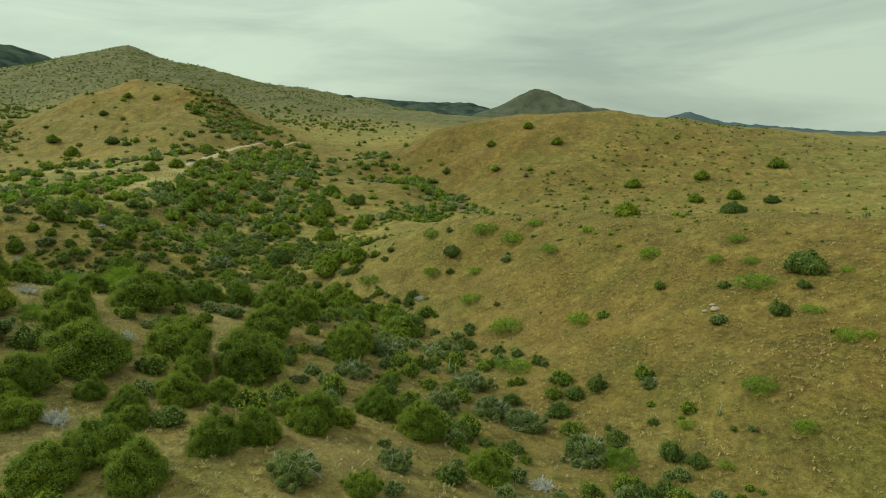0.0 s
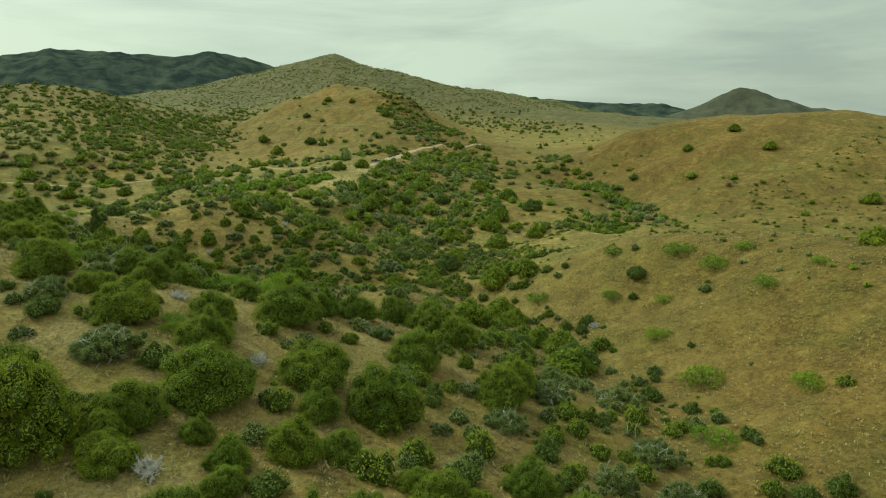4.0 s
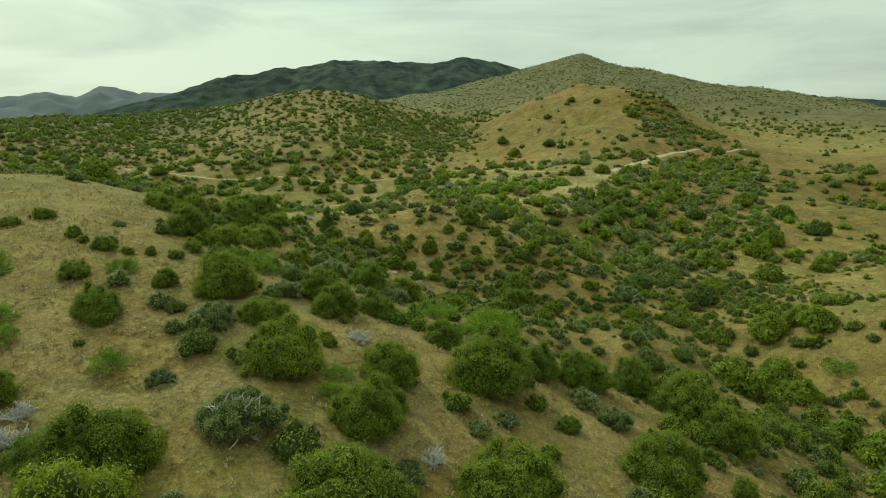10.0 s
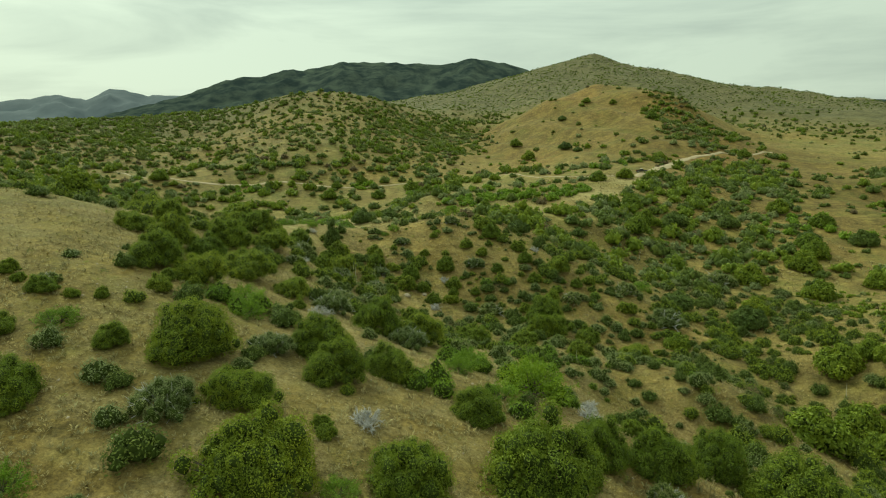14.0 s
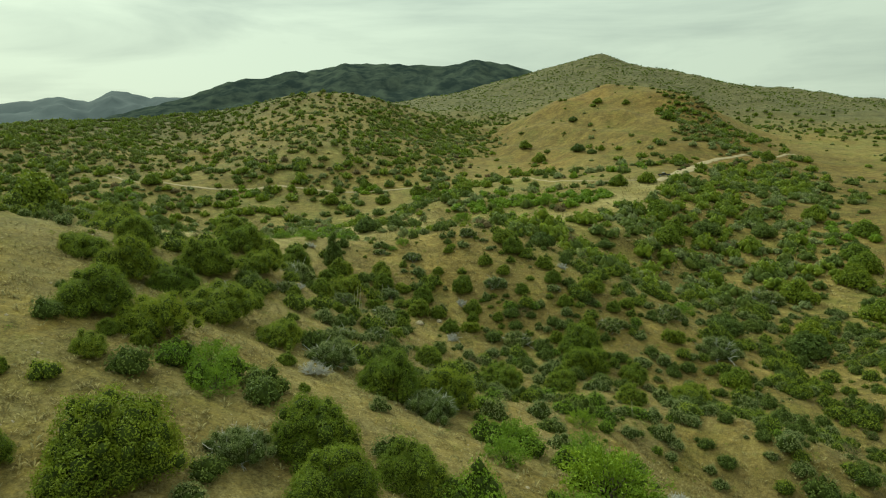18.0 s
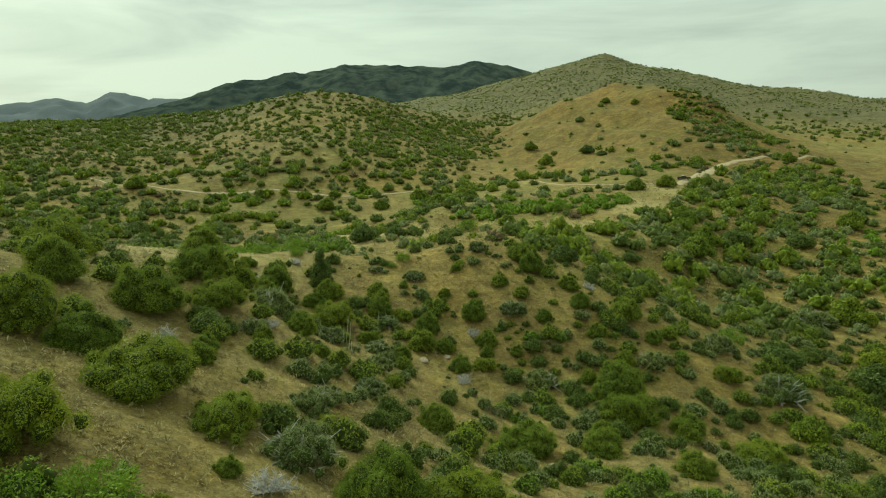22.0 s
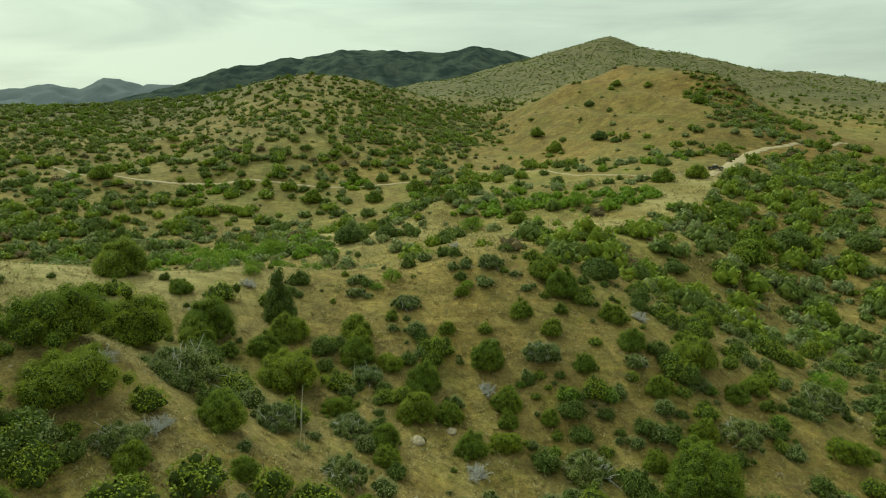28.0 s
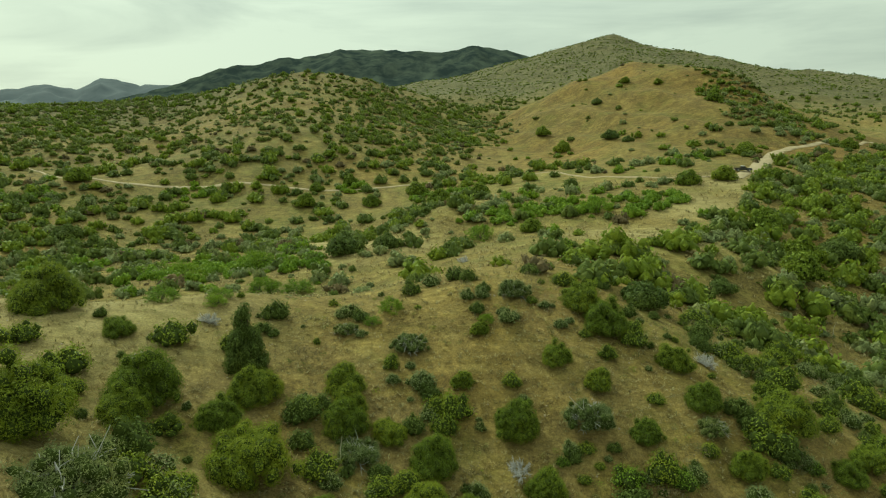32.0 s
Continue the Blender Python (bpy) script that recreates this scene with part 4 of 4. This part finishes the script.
# ---- the thicket: brush past counting, thick in the gullies and on the brushy slopes ----
# x, y, half-width, half-length, turn in degrees, cover
THICKETS = [
    (70, 205, 42, 62, -12, 0.95), (95, 265, 30, 55, -35, 1.05), (150, 330, 30, 60, -35, 0.9), (24, 180, 44, 30, 0, 0.68), (-8, 165, 26, 24, 0, 0.5),
    (38, 148, 45, 22, 15, 0.7), (48, 70, 20, 55, 0, 0.55), (62, 120, 20, 45, 0, 0.62), (84, 190, 18, 55, -6, 0.62),
    (160, 222, 45, 10, 0, 0.7), (215, 268, 8, 50, -14, 0.8), (235, 350, 9, 45, -20, 0.6), (185, 300, 40, 60, 0, 0.12), (200, 130, 16, 60, 15, 0.3), (190, 370, 30, 40, 0, 0.25), (0, 110, 18, 14, 0, 0.2),
    (-55, 175, 28, 18, 20, 0.45), (-85, 190, 34, 16, 10, 0.5), (-70, 300, 95, 42, 8, 0.85), (-150, 320, 90, 55, 0, 0.75), (-120, 350, 60, 20, 0, 0.45), (-20, 240, 26, 22, 0, 0.4),
    (50, 300, 45, 26, 30, 0.24), (-110, 460, 75, 75, 0, 0.46), (-110, 590, 80, 90, 0, 0.36), (-20, 585, 42, 95, 8, 0.95), (12, 610, 34, 130, -6, 1.0), (-20, 480, 36, 70, -10, 0.8),
    (-270, 480, 95, 100, 0, 0.85), (-330, 620, 150, 90, 0, 0.8), (180, 472, 18, 60, -4, 1.3), (202, 505, 18, 60, 14, 0.7), (-60, 400, 120, 30, 0, 0.42), (-220, 380, 70, 40, 0, 0.4),
    (100, 380, 40, 22, 30, 0.22), (20, 780, 90, 90, 0, 0.35), (230, 960, 300, 190, 0, 0.42), (480, 900, 220, 130, 0, 0.42), (330, 640, 120, 60, 0, 0.16), (-250, 850, 220, 150, 0, 0.4),
    (300, 240, 110, 120, 0, 0.05), (120, 500, 80, 110, 0, 0.03), (-40, 150, 16, 10, 0, 0.12), (30, 95, 14, 22, 0, 0.3), (10, 60, 30, 30, 0, 0.14),
]

# grassy openings: x, y, half-width, half-length, turn
BARE = [(-48, 201, 34, 7, 26), (-48, 130, 26, 16, 0), (78, 300, 44, 8, 50), (46, 264, 22, 8, 50), (108, 338, 12, 7, 50), (12, 194, 10, 5, 0), (-24, 301, 20, 7, -40), (25, 288, 22, 6, 0), (-5, 287, 26, 7, 0), (150, 165, 45, 40, 0), (-150, 392, 40, 8, 10)]


def cover(x, y):
    c = np.where((x < 62) & (y < 215) & (x > -60), 0.075, 0.02)
    for cx, cy, rx, ry, turn, k in THICKETS:
        a = radians(turn)
        u = ((x - cx) * math.cos(a) + (y - cy) * math.sin(a)) / rx
        v = (-(x - cx) * math.sin(a) + (y - cy) * math.cos(a)) / ry
        c = np.maximum(c, k * np.clip(1.5 - np.hypot(u, v) * 1.05, 0, 1) ** 0.8)
    for cx, cy, rx, ry, turn in BARE:
        a = radians(turn)
        u = ((x - cx) * math.cos(a) + (y - cy) * math.sin(a)) / rx
        v = (-(x - cx) * math.sin(a) + (y - cy) * math.cos(a)) / ry
        c = c * np.clip(np.hypot(u, v) * 1.6 - 0.9, 0.04, 1)
    clump = 0.5 + 0.5 * np.sin(x * 0.19 + 2.1 * np.sin(y * 0.13)) * np.sin(y * 0.17 + 1.7 * np.sin(x * 0.11))
    return c * (0.45 + 0.9 * clump)


ROAD_LINES = [np.array([p[:] for p in spline(line, 4)]) for line in (MAIN_ROAD, TRACK, LEFT_ROAD, FOOT_TRACK)]


def scatter(x0, x1, y0, y1, wmin, wmax, many=2.1):
    """Places and widths for brush in a rectangle of the plan, by the cover there."""
    mean = (wmin + wmax) / 2
    n = int(many * (x1 - x0) * (y1 - y0) / (math.pi * mean * mean / 4))
    x, y = rng.uniform(x0, x1, n), rng.uniform(y0, y1, n)
    w = wmin + (wmax - wmin) * rng.uniform(0, 1, n) ** 1.35
    keep = rng.uniform(0, 1, n) < cover(x, y)
    x, y, w = x[keep], y[keep], w[keep]
    free = np.ones(len(x), bool)
    for px, py, pr in planted:
        free &= np.hypot(x - px, y - py) > pr * 0.95 + w * 0.3
    for line in ROAD_LINES:
        for px, py in line:
            free &= np.hypot(x - px, y - py) > 1.2 + w * 0.35
    return x[free], y[free], w[free]


def templates(count, humps, leaves, size, body=0.86, rings=4, slim=0.55, stray=0.12, dark_core=False):
    """Small brush: leafy humps, each closed behind its leaves."""
    out = []
    for _ in range(count):
        c, r = crown_lobes(humps, rng.uniform(0.72, 1.0), 0.30, 0.48, 0.24)
        parts = [lobe_leaves(c, r, leaves, size, slim, stray)]
        full = len(parts[0][1])
        if body:
            parts.append(core_quads(c, r, body, rings + 2, rings))
        v, q = joined(parts)
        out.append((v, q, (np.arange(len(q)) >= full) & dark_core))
    return out


def thicket(name, x, y, w, shapes, material, label):
    """Brush of one sort, joined."""
    z = land(x, y)
    v, q, inner, at = [], [], [], 0
    for i in range(len(x)):
        tv, tq, ti = shapes[int(rng.integers(len(shapes)))]
        a, s = rng.uniform(0, 6.283), w[i] / 2
        ca, sa = math.cos(a) * s, math.sin(a) * s
        v.append(np.stack([x[i] + tv[:, 0] * ca - tv[:, 1] * sa, y[i] + tv[:, 0] * sa + tv[:, 1] * ca, z[i] + tv[:, 2] * s * rng.uniform(0.85, 1.25) - 0.05], -1))
        q.append(tq + at)
        inner.append(ti)
        at += len(tv)
    if not v:
        return None
    ob = new(name, array_mesh(name, np.concatenate(v), np.concatenate(q), material, np.concatenate(inner)))
    return tagged(ob, label, "brush", kind="stuff")


GREEN_SPOTS = [(172, 235, 22), (180, 265, 20), (160, 275, 34), (-35, 285, 34), (-60, 275, 30), (22, 112, 12), (30, 128, 10), (55, 290, 30), (100, 360, 25), (60, 330, 30), (85, 45, 8), (-80, 120, 25)]


def sorts(x, y, w, shapes, place, dark=0.40, dull=0.68, grey=0.94, dry=0.04):
    """Splits places among dark, grey and bright brush; some hollows are greener."""
    u = rng.uniform(0, 1, len(x)) + 0.25 * np.sin(x * 0.05) * np.sin(y * 0.043 + 1)
    dead = rng.uniform(0, 1, len(x)) < dry
    thicket("dry_brush", x[dead], y[dead], w[dead] * 0.75, shapes if shapes is not near_shapes else twiggy_shapes, DRY, "dry brown brush " + place)
    x, y, w, u = x[~dead], y[~dead], w[~dead], u[~dead]
    for gx, gy, gr in GREEN_SPOTS:
        u += 0.5 * np.exp(-((x - gx) ** 2 + (y - gy) ** 2) / gr ** 2)
    for name, material, lo, hi, scale, label in (
            ("dark_brush", OAK, -9, dark, 1.1, "dark green oak brush " + place), ("green_brush", JUNIPER, dark, dull, 0.95, "dull green brush " + place),
            ("grey_brush", GREY, dull, grey, 0.8, "grey-green brush " + place), ("bright_brush", BRIGHT, grey, 9, 0.8, "bright green brush " + place)):
        k = (u >= lo) & (u < hi)
        thicket(name, x[k], y[k], w[k] * scale, shapes, material, label)


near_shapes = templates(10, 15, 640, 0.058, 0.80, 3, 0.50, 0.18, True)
mid_shapes = templates(8, 8, 70, 0.15, 0.92, 3)
small_shapes = templates(8, 5, 26, 0.22, 0.92, 3)
far_shapes = templates(6, 3, 10, 0.34, 0.9, 3)
herb_shapes = templates(6, 5, 60, 0.13, 0, 4, 0.3, 0.4)
twiggy_shapes = templates(6, 9, 210, 0.085, 0, 4, 0.2, 0.4)
sorts(*scatter(-90, 110, 20, 215, 1.0, 4.4, 1.7), near_shapes, "on the near slopes", 0.32, 0.62, 1.04, 0.24)
sorts(*scatter(-62, 75, 30, 215, 0.4, 1.3, 0.65), herb_shapes, "low between the shrubs", 0.08, 0.30, 0.85, 0.5)
sorts(*scatter(-260, 260, 215, 430, 2.0, 7.6, 1.8), mid_shapes, "on the middle slopes", 0.32, 0.78, 1.16)
sorts(*scatter(150, 270, 60, 215, 1.8, 4.2, 0.8), small_shapes, "in the hidden gully", 0.35, 0.65, 0.9)
sorts(*scatter(110, 430, 0, 215, 0.8, 2.6), small_shapes, "on the tan hills", 0.25, 0.55, 0.85)
sorts(*scatter(-420, 460, 430, 760, 2.0, 6.6, 1.35), small_shapes, "on the far hills", 0.24, 0.74, 1.14)
sorts(*scatter(-420, 760, 760, 1130, 1.2, 3.4, 0.42), far_shapes, "on the high ridge", 0.55, 0.85, 1.4)

# stands of bright mesquite: x, y, radius
for px, py, pr in ((-66, 283, 8), (-58, 290, 9), (-49, 285, 9), (-44, 280, 8), (-34, 282, 7), (-28, 275, 6), (170, 226, 16), (174, 214, 11), (23, 113, 4), (16, 117, 3), (22, 115, 3), (15, 103, 5), (171, 218, 12), (175, 245, 9), (6, 366, 12), (44, 307, 13), (64, 301, 10), (26, 303, 9), (27, 245, 5), (-99, 383, 11), (-149, 358, 15), (-32, 389, 8), (-9, 113, 3)):
    k = int(max(8, min(30, pr * pr * (0.16 if py < 260 else 0.28))))
    a, r = rng.uniform(0, 6.283, k), pr * np.sqrt(rng.uniform(0, 1, k))
    thicket("bright_brush", px + r * np.cos(a), py + 0.8 * r * np.sin(a), rng.uniform(1.6, 3.6, k) * (1 if py < 260 else 1.35), near_shapes if py < 260 else mid_shapes, BRIGHT, "stand of bright green mesquite in a hollow")

# ---- dry grass and stones past counting ----


def dry_grass(name, x0, x1, y0, y1, count, size, label):
    """Tussocks of dry grass: a few bent blades each."""
    x, y = rng.uniform(x0, x1, count), rng.uniform(y0, y1, count)
    k = 0.5 + 0.5 * np.sin(x * 0.23 + 1.9 * np.sin(y * 0.17)) * np.sin(y * 0.21 + 1.3 * np.sin(x * 0.15)) > rng.uniform(0, 0.75, count)
    x, y = x[k], y[k]
    z = land(x, y)
    parts = []
    for b in range(8):
        a, s = rng.uniform(0, 6.283, len(x)), size * rng.uniform(0.5, 1.3, len(x))
        dx, dy = np.cos(a), np.sin(a)
        foot = np.stack([x + 0.15 * size * dx, y + 0.15 * size * dy, z - 0.03], -1)
        side = np.stack([-dy, dx, 0 * dx], -1) * (s * 0.12)[:, None]
        tip = foot + np.stack([dx * s * 0.8, dy * s * 0.8, s * rng.uniform(0.4, 0.9, len(x))], -1)
        mid = (foot + tip) / 2 + np.stack([0 * s, 0 * s, 0.2 * s], -1)
        parts.append((np.stack([foot, mid - side, tip, mid + side], 1).reshape(-1, 3), np.arange(4 * len(x)).reshape(-1, 4)))
    ob = new(name, array_mesh(name, *joined(parts), STRAW))
    return tagged(ob, label, "dry grass", kind="stuff")


dry_grass("dry_grass", -70, 75, 25, 215, 20000, 0.42, "tussocks of dry tan and brown grass")
dry_grass("dry_grass", -45, 48, 55, 205, 26000, 0.26, "short dry grass on the stony ridges")
dry_grass("dry_grass", 60, 180, 0, 200, 20000, 0.42, "tussocks of dry grass on the tan hill")
dry_grass("dry_grass", -150, 150, 215, 340, 9000, 0.75, "dry grass between the brush")


def stones(count, x0, x1, y0, y1, smin, smax):
    """Small pale stones strewn over the soil."""
    x, y = rng.uniform(x0, x1, count), rng.uniform(y0, y1, count)
    z = land(x, y)
    s = smin + (smax - smin) * rng.uniform(0, 1, count) ** 3
    box = np.array([(-1, -1, -0.5), (1, -1, -0.5), (1, 1, -0.5), (-1, 1, -0.5), (-0.6, -0.6, 0.5), (0.6, -0.6, 0.5), (0.6, 0.6, 0.5), (-0.6, 0.6, 0.5)])
    v = box[None] * rng.uniform(0.55, 1.2, (count, 8, 3)) * s[:, None, None]
    v += np.stack([x, y, z], -1)[:, None]
    faces = np.array([(4, 5, 6, 7), (0, 1, 5, 4), (1, 2, 6, 5), (2, 3, 7, 6), (3, 0, 4, 7)])
    q = (np.arange(count)[:, None, None] * 8 + faces[None]).reshape(-1, 4)
    ob = new("stones", array_mesh("stones", v.reshape(-1, 3), q, STONE))
    return tagged(ob, "small pale stones strewn over the dry soil", "stones", kind="stuff")


stones(3200, -50, 60, 30, 215, 0.04, 0.15)


def boulder(x, y, w):
    """A pale rock half sunk in the ground."""
    bm = bmesh.new()
    bmesh.ops.create_icosphere(bm, subdivisions=3, radius=w / 2)
    for vert in bm.verts:
        k = noise.fractal(vert.co * (1.6 / w) + Vector((x, y, 0)), 1.0, 2.0, 4)
        vert.co *= 1 + 0.35 * k
        vert.co.z *= 0.62
    me = bpy.data.meshes.new("boulder")
    bm.to_mesh(me)
    bm.free()
    me.materials.append(STONE)
    ob = new("boulder", me)
    ob.location = (x, y, height(x, y) + 0.08 * w)
    return tagged(ob, "pale weathered boulder half sunk in dry grass", "boulder", "boulders on the hills")


for bx, by, bw in ((-47, 222, 1.8), (-18.5, 226, 1.6), (-12.5, 229, 1.1), (91, 42, 1.3), (92.2, 43.1, 0.9), (90.2, 43.3, 0.8), (5, 173, 1.5), (8.5, 176, 1.1), (20, 148, 1.0)):
    boulder(bx, by, bw)


def yucca(x, y, tall):
    """A rosette of stiff blades with one tall dry flower stalk."""
    ob = new("yucca")
    c = np.zeros((60, 3)) + [0, 0, 0.15]
    d = unit(rng.normal(size=(60, 3)) + [0, 0, 0.7])
    t = unit(np.cross(d, rng.normal(size=(60, 3))))
    e = c + d * rng.uniform(0.5, 0.8, (60, 1))
    m = (c + e) / 2
    v = np.stack([c, m - t * 0.03, e, m + t * 0.03], 1).reshape(-1, 3)
    ros = new("rosette", array_mesh("rosette", v, np.arange(240).reshape(-1, 4), GREY))
    st = new("stalk", array_mesh("stalk", *stick((0, 0, 0.1), (0.12 * tall * rng.uniform(-1, 1), 0, tall), 0.05, 0.02, 6), STALK))
    ros.parent = st.parent = ob
    ob.location = (x, y, height(x, y))
    return tagged(ob, "yucca with a tall pale dry flower stalk", "yucca", "yuccas on the slopes")


for yx, yy, yh in ((58.4, 68.5, 2.3), (58.6, 67.0, 2.5), (67.3, 29.6, 2.3), (70.0, 67.9, 2.1), (-5.6, 167.8, 4.2), (-4.5, 162.9, 4.2), (-12.8, 133.8, 1.6), (73.4, 233.7, 2.9), (81.4, 147.1, 3.0), (-5.7, 166.0, 3.0), (-3.8, 162.9, 1.9), (33.9, 141.4, 2.2), (58.2, 68.3, 2.0), (63.5, 86.5, 2.1), (-2.6, 181.5, 2.6)):
    yucca(yx, yy, yh)

# ---- the pickup parked by the bend ----


def part(name, bm, material, parent, label=""):
    me = bpy.data.meshes.new(name)
    bm.to_mesh(me)
    bm.free()
    me.materials.append(material)
    ob = new(name, me)
    ob.parent = parent
    return tagged(ob, label) if label else ob


def box(x0, x1, y0, y1, z0, z1, bevel=0.05, top=None):
    """A bevelled block; top narrows its upper face to (x0, x1, inset in y)."""
    bm = bmesh.new()
    bmesh.ops.create_cube(bm, size=1)
    for v in bm.verts:
        up = v.co.z > 0
        ax, bx, iy = (top if up and top else (x0, x1, 0))
        v.co = ((ax if v.co.x < 0 else bx), (y0 + iy if v.co.y < 0 else y1 - iy), (z1 if up else z0))
    if bevel:
        bmesh.ops.bevel(bm, geom=bm.edges[:], offset=bevel, segments=2, affect="EDGES")
    return bm


def tube(r, depth, seg=20):
    bm = bmesh.new()
    bmesh.ops.create_cone(bm, cap_ends=True, segments=seg, radius1=r, radius2=r, depth=depth, matrix=Matrix.Rotation(radians(90), 4, "X"))
    bmesh.ops.bevel(bm, geom=[e for e in bm.edges if len(e.link_faces) == 2 and abs(e.calc_face_angle(0)) > 1], offset=0.03, segments=2, affect="EDGES")
    return bm


def shiny(name, colour, rough, metal=0.0):
    m, n, l, b = mat(name, rough)
    pos = n.new("ShaderNodeTexCoord").outputs["Object"]
    dust = ramp_node(n, l, noise_node(n, l, 2.5, 5, 0.6, pos), [(0.4, colour), (0.8, tuple(0.75 * c + 0.25 * d for c, d in zip(colour, (0.35, 0.28, 0.2))))])
    l.new(dust, b.inputs["Base Color"])
    b.inputs["Metallic"].default_value, b.inputs["Specular IOR Level"].default_value = metal, 0.5
    return m


PAINT = shiny("dark_paint", (0.030, 0.030, 0.032), 0.22)
# bright sky mirrored in the dark roof, painted as a pale base colour
ROOF_SHEEN = shiny("roof_sky_sheen", (0.60, 0.60, 0.58), 0.35)
DARKGLASS = shiny("dark_glass", (0.015, 0.017, 0.02), 0.08)
RUBBER = shiny("tyre_rubber", (0.02, 0.02, 0.02), 0.8)
STEEL = shiny("wheel_steel", (0.4, 0.4, 0.4), 0.4, 0.8)
BEDLINER = shiny("black_bed", (0.02, 0.02, 0.022), 0.7)
LAMP = shiny("red_lamp", (0.35, 0.02, 0.02), 0.25)
CLEAR = shiny("headlamp_glass", (0.7, 0.7, 0.68), 0.15)


def pickup(x, y, heading):
    ob = new("pickup_truck")
    part("chassis", box(-2.6, 2.6, -0.80, 0.80, 0.42, 0.62, 0.04), BEDLINER, ob)
    part("hood", box(0.95, 2.65, -0.93, 0.93, 0.60, 1.12, 0.10, (0.95, 2.55, 0.06)), PAINT, ob)
    part("cab_body", box(-0.95, 0.96, -0.93, 0.93, 0.55, 1.14, 0.05), PAINT, ob)
    part("roof", box(-0.85, 0.35, -0.80, 0.80, 1.70, 1.80, 0.05, (-0.70, 0.25, 0.06)), ROOF_SHEEN, ob, "roof with the sky's reflection put into its colour")
    part("windscreen", box(0.25, 0.95, -0.82, 0.82, 1.13, 1.71, 0.02, (0.22, 0.36, 0.06)), DARKGLASS, ob, "dark windscreen")
    for name, x0, x1 in (("front_window", -0.18, 0.40), ("rear_window", -0.86, -0.24)):
        for s in (-1, 1):
            part(name, box(x0, x1, s * 0.84 - 0.03, s * 0.84 + 0.03, 1.14, 1.70, 0.01, (x0 + 0.04, x1 - 0.06, 0)), DARKGLASS, ob, "dark side window")
    for px in (-0.90, -0.21, 0.37):
        for s in (-1, 1):
            part("pillar", box(px - 0.04, px + 0.04, s * 0.84 - 0.04, s * 0.84 + 0.04, 1.12, 1.72, 0.01), PAINT, ob)
    part("back_glass", box(-0.92, -0.86, -0.75, 0.75, 1.16, 1.68, 0.01), DARKGLASS, ob, "dark rear glass")
    part("bed_floor", box(-2.60, -0.97, -0.90, 0.90, 0.62, 0.72, 0.02), BEDLINER, ob)
    for s in (-1, 1):
        part("bed_side", box(-2.62, -0.97, s * 0.90 - 0.05, s * 0.90 + 0.05, 0.56, 1.16, 0.03), PAINT, ob)
        part("headlight", box(2.56, 2.68, s * 0.70 - 0.15, s * 0.70 + 0.15, 0.85, 1.02, 0.02), CLEAR, ob)
        part("tail_light", box(-2.66, -2.58, s * 0.86 - 0.07, s * 0.86 + 0.07, 0.80, 1.08, 0.02), LAMP, ob, "red tail light")
        part("mirror", box(0.45, 0.62, s * 1.05 - 0.10, s * 1.05 + 0.10, 1.15, 1.34, 0.03), BEDLINER, ob)
        part("door_handle", box(-0.10, 0.06, s * 0.95 - 0.02, s * 0.95 + 0.02, 0.98, 1.02, 0.005), BEDLINER, ob)
    part("tailgate", box(-2.66, -2.56, -0.86, 0.86, 0.60, 1.14, 0.03), PAINT, ob)
    part("front_bumper", box(2.60, 2.80, -0.92, 0.92, 0.50, 0.72, 0.05), STEEL, ob)
    part("rear_bumper", box(-2.80, -2.64, -0.90, 0.90, 0.50, 0.66, 0.04), STEEL, ob)
    part("grille", box(2.60, 2.70, -0.50, 0.50, 0.78, 1.02, 0.02), BEDLINER, ob)
    for wx in (-1.65, 1.75):
        for s in (-1, 1):
            wheel = part("wheel", tube(0.24, 0.27), STEEL, ob, "steel wheel with a black tyre")
            wheel.location = (wx, s * 0.82, 0.39)
            bm = bmesh.new()
            ring = [bmesh.ops.create_circle(bm, segments=24, radius=r, matrix=Matrix.Translation((0, d, 0)) @ Matrix.Rotation(radians(90), 4, "X"))["verts"]
                    for r, d in ((0.25, -0.12), (0.39, -0.10), (0.40, 0.0), (0.39, 0.10), (0.25, 0.12))]
            for a, b in zip(ring, ring[1:] + ring[:1]):
                for j in range(24):
                    bm.faces.new((a[j], a[(j + 1) % 24], b[(j + 1) % 24], b[j]))
            part("tyre", bm, RUBBER, wheel)
    ob.matrix_basis = pose(x, y, height(x, y) + 0.20, 0, 0, heading)
    return tagged(ob, "dark pickup truck beside the dirt road, sky sheen coloured into its roof", "pickup truck")


pickup(106.5, 337.5, -12)
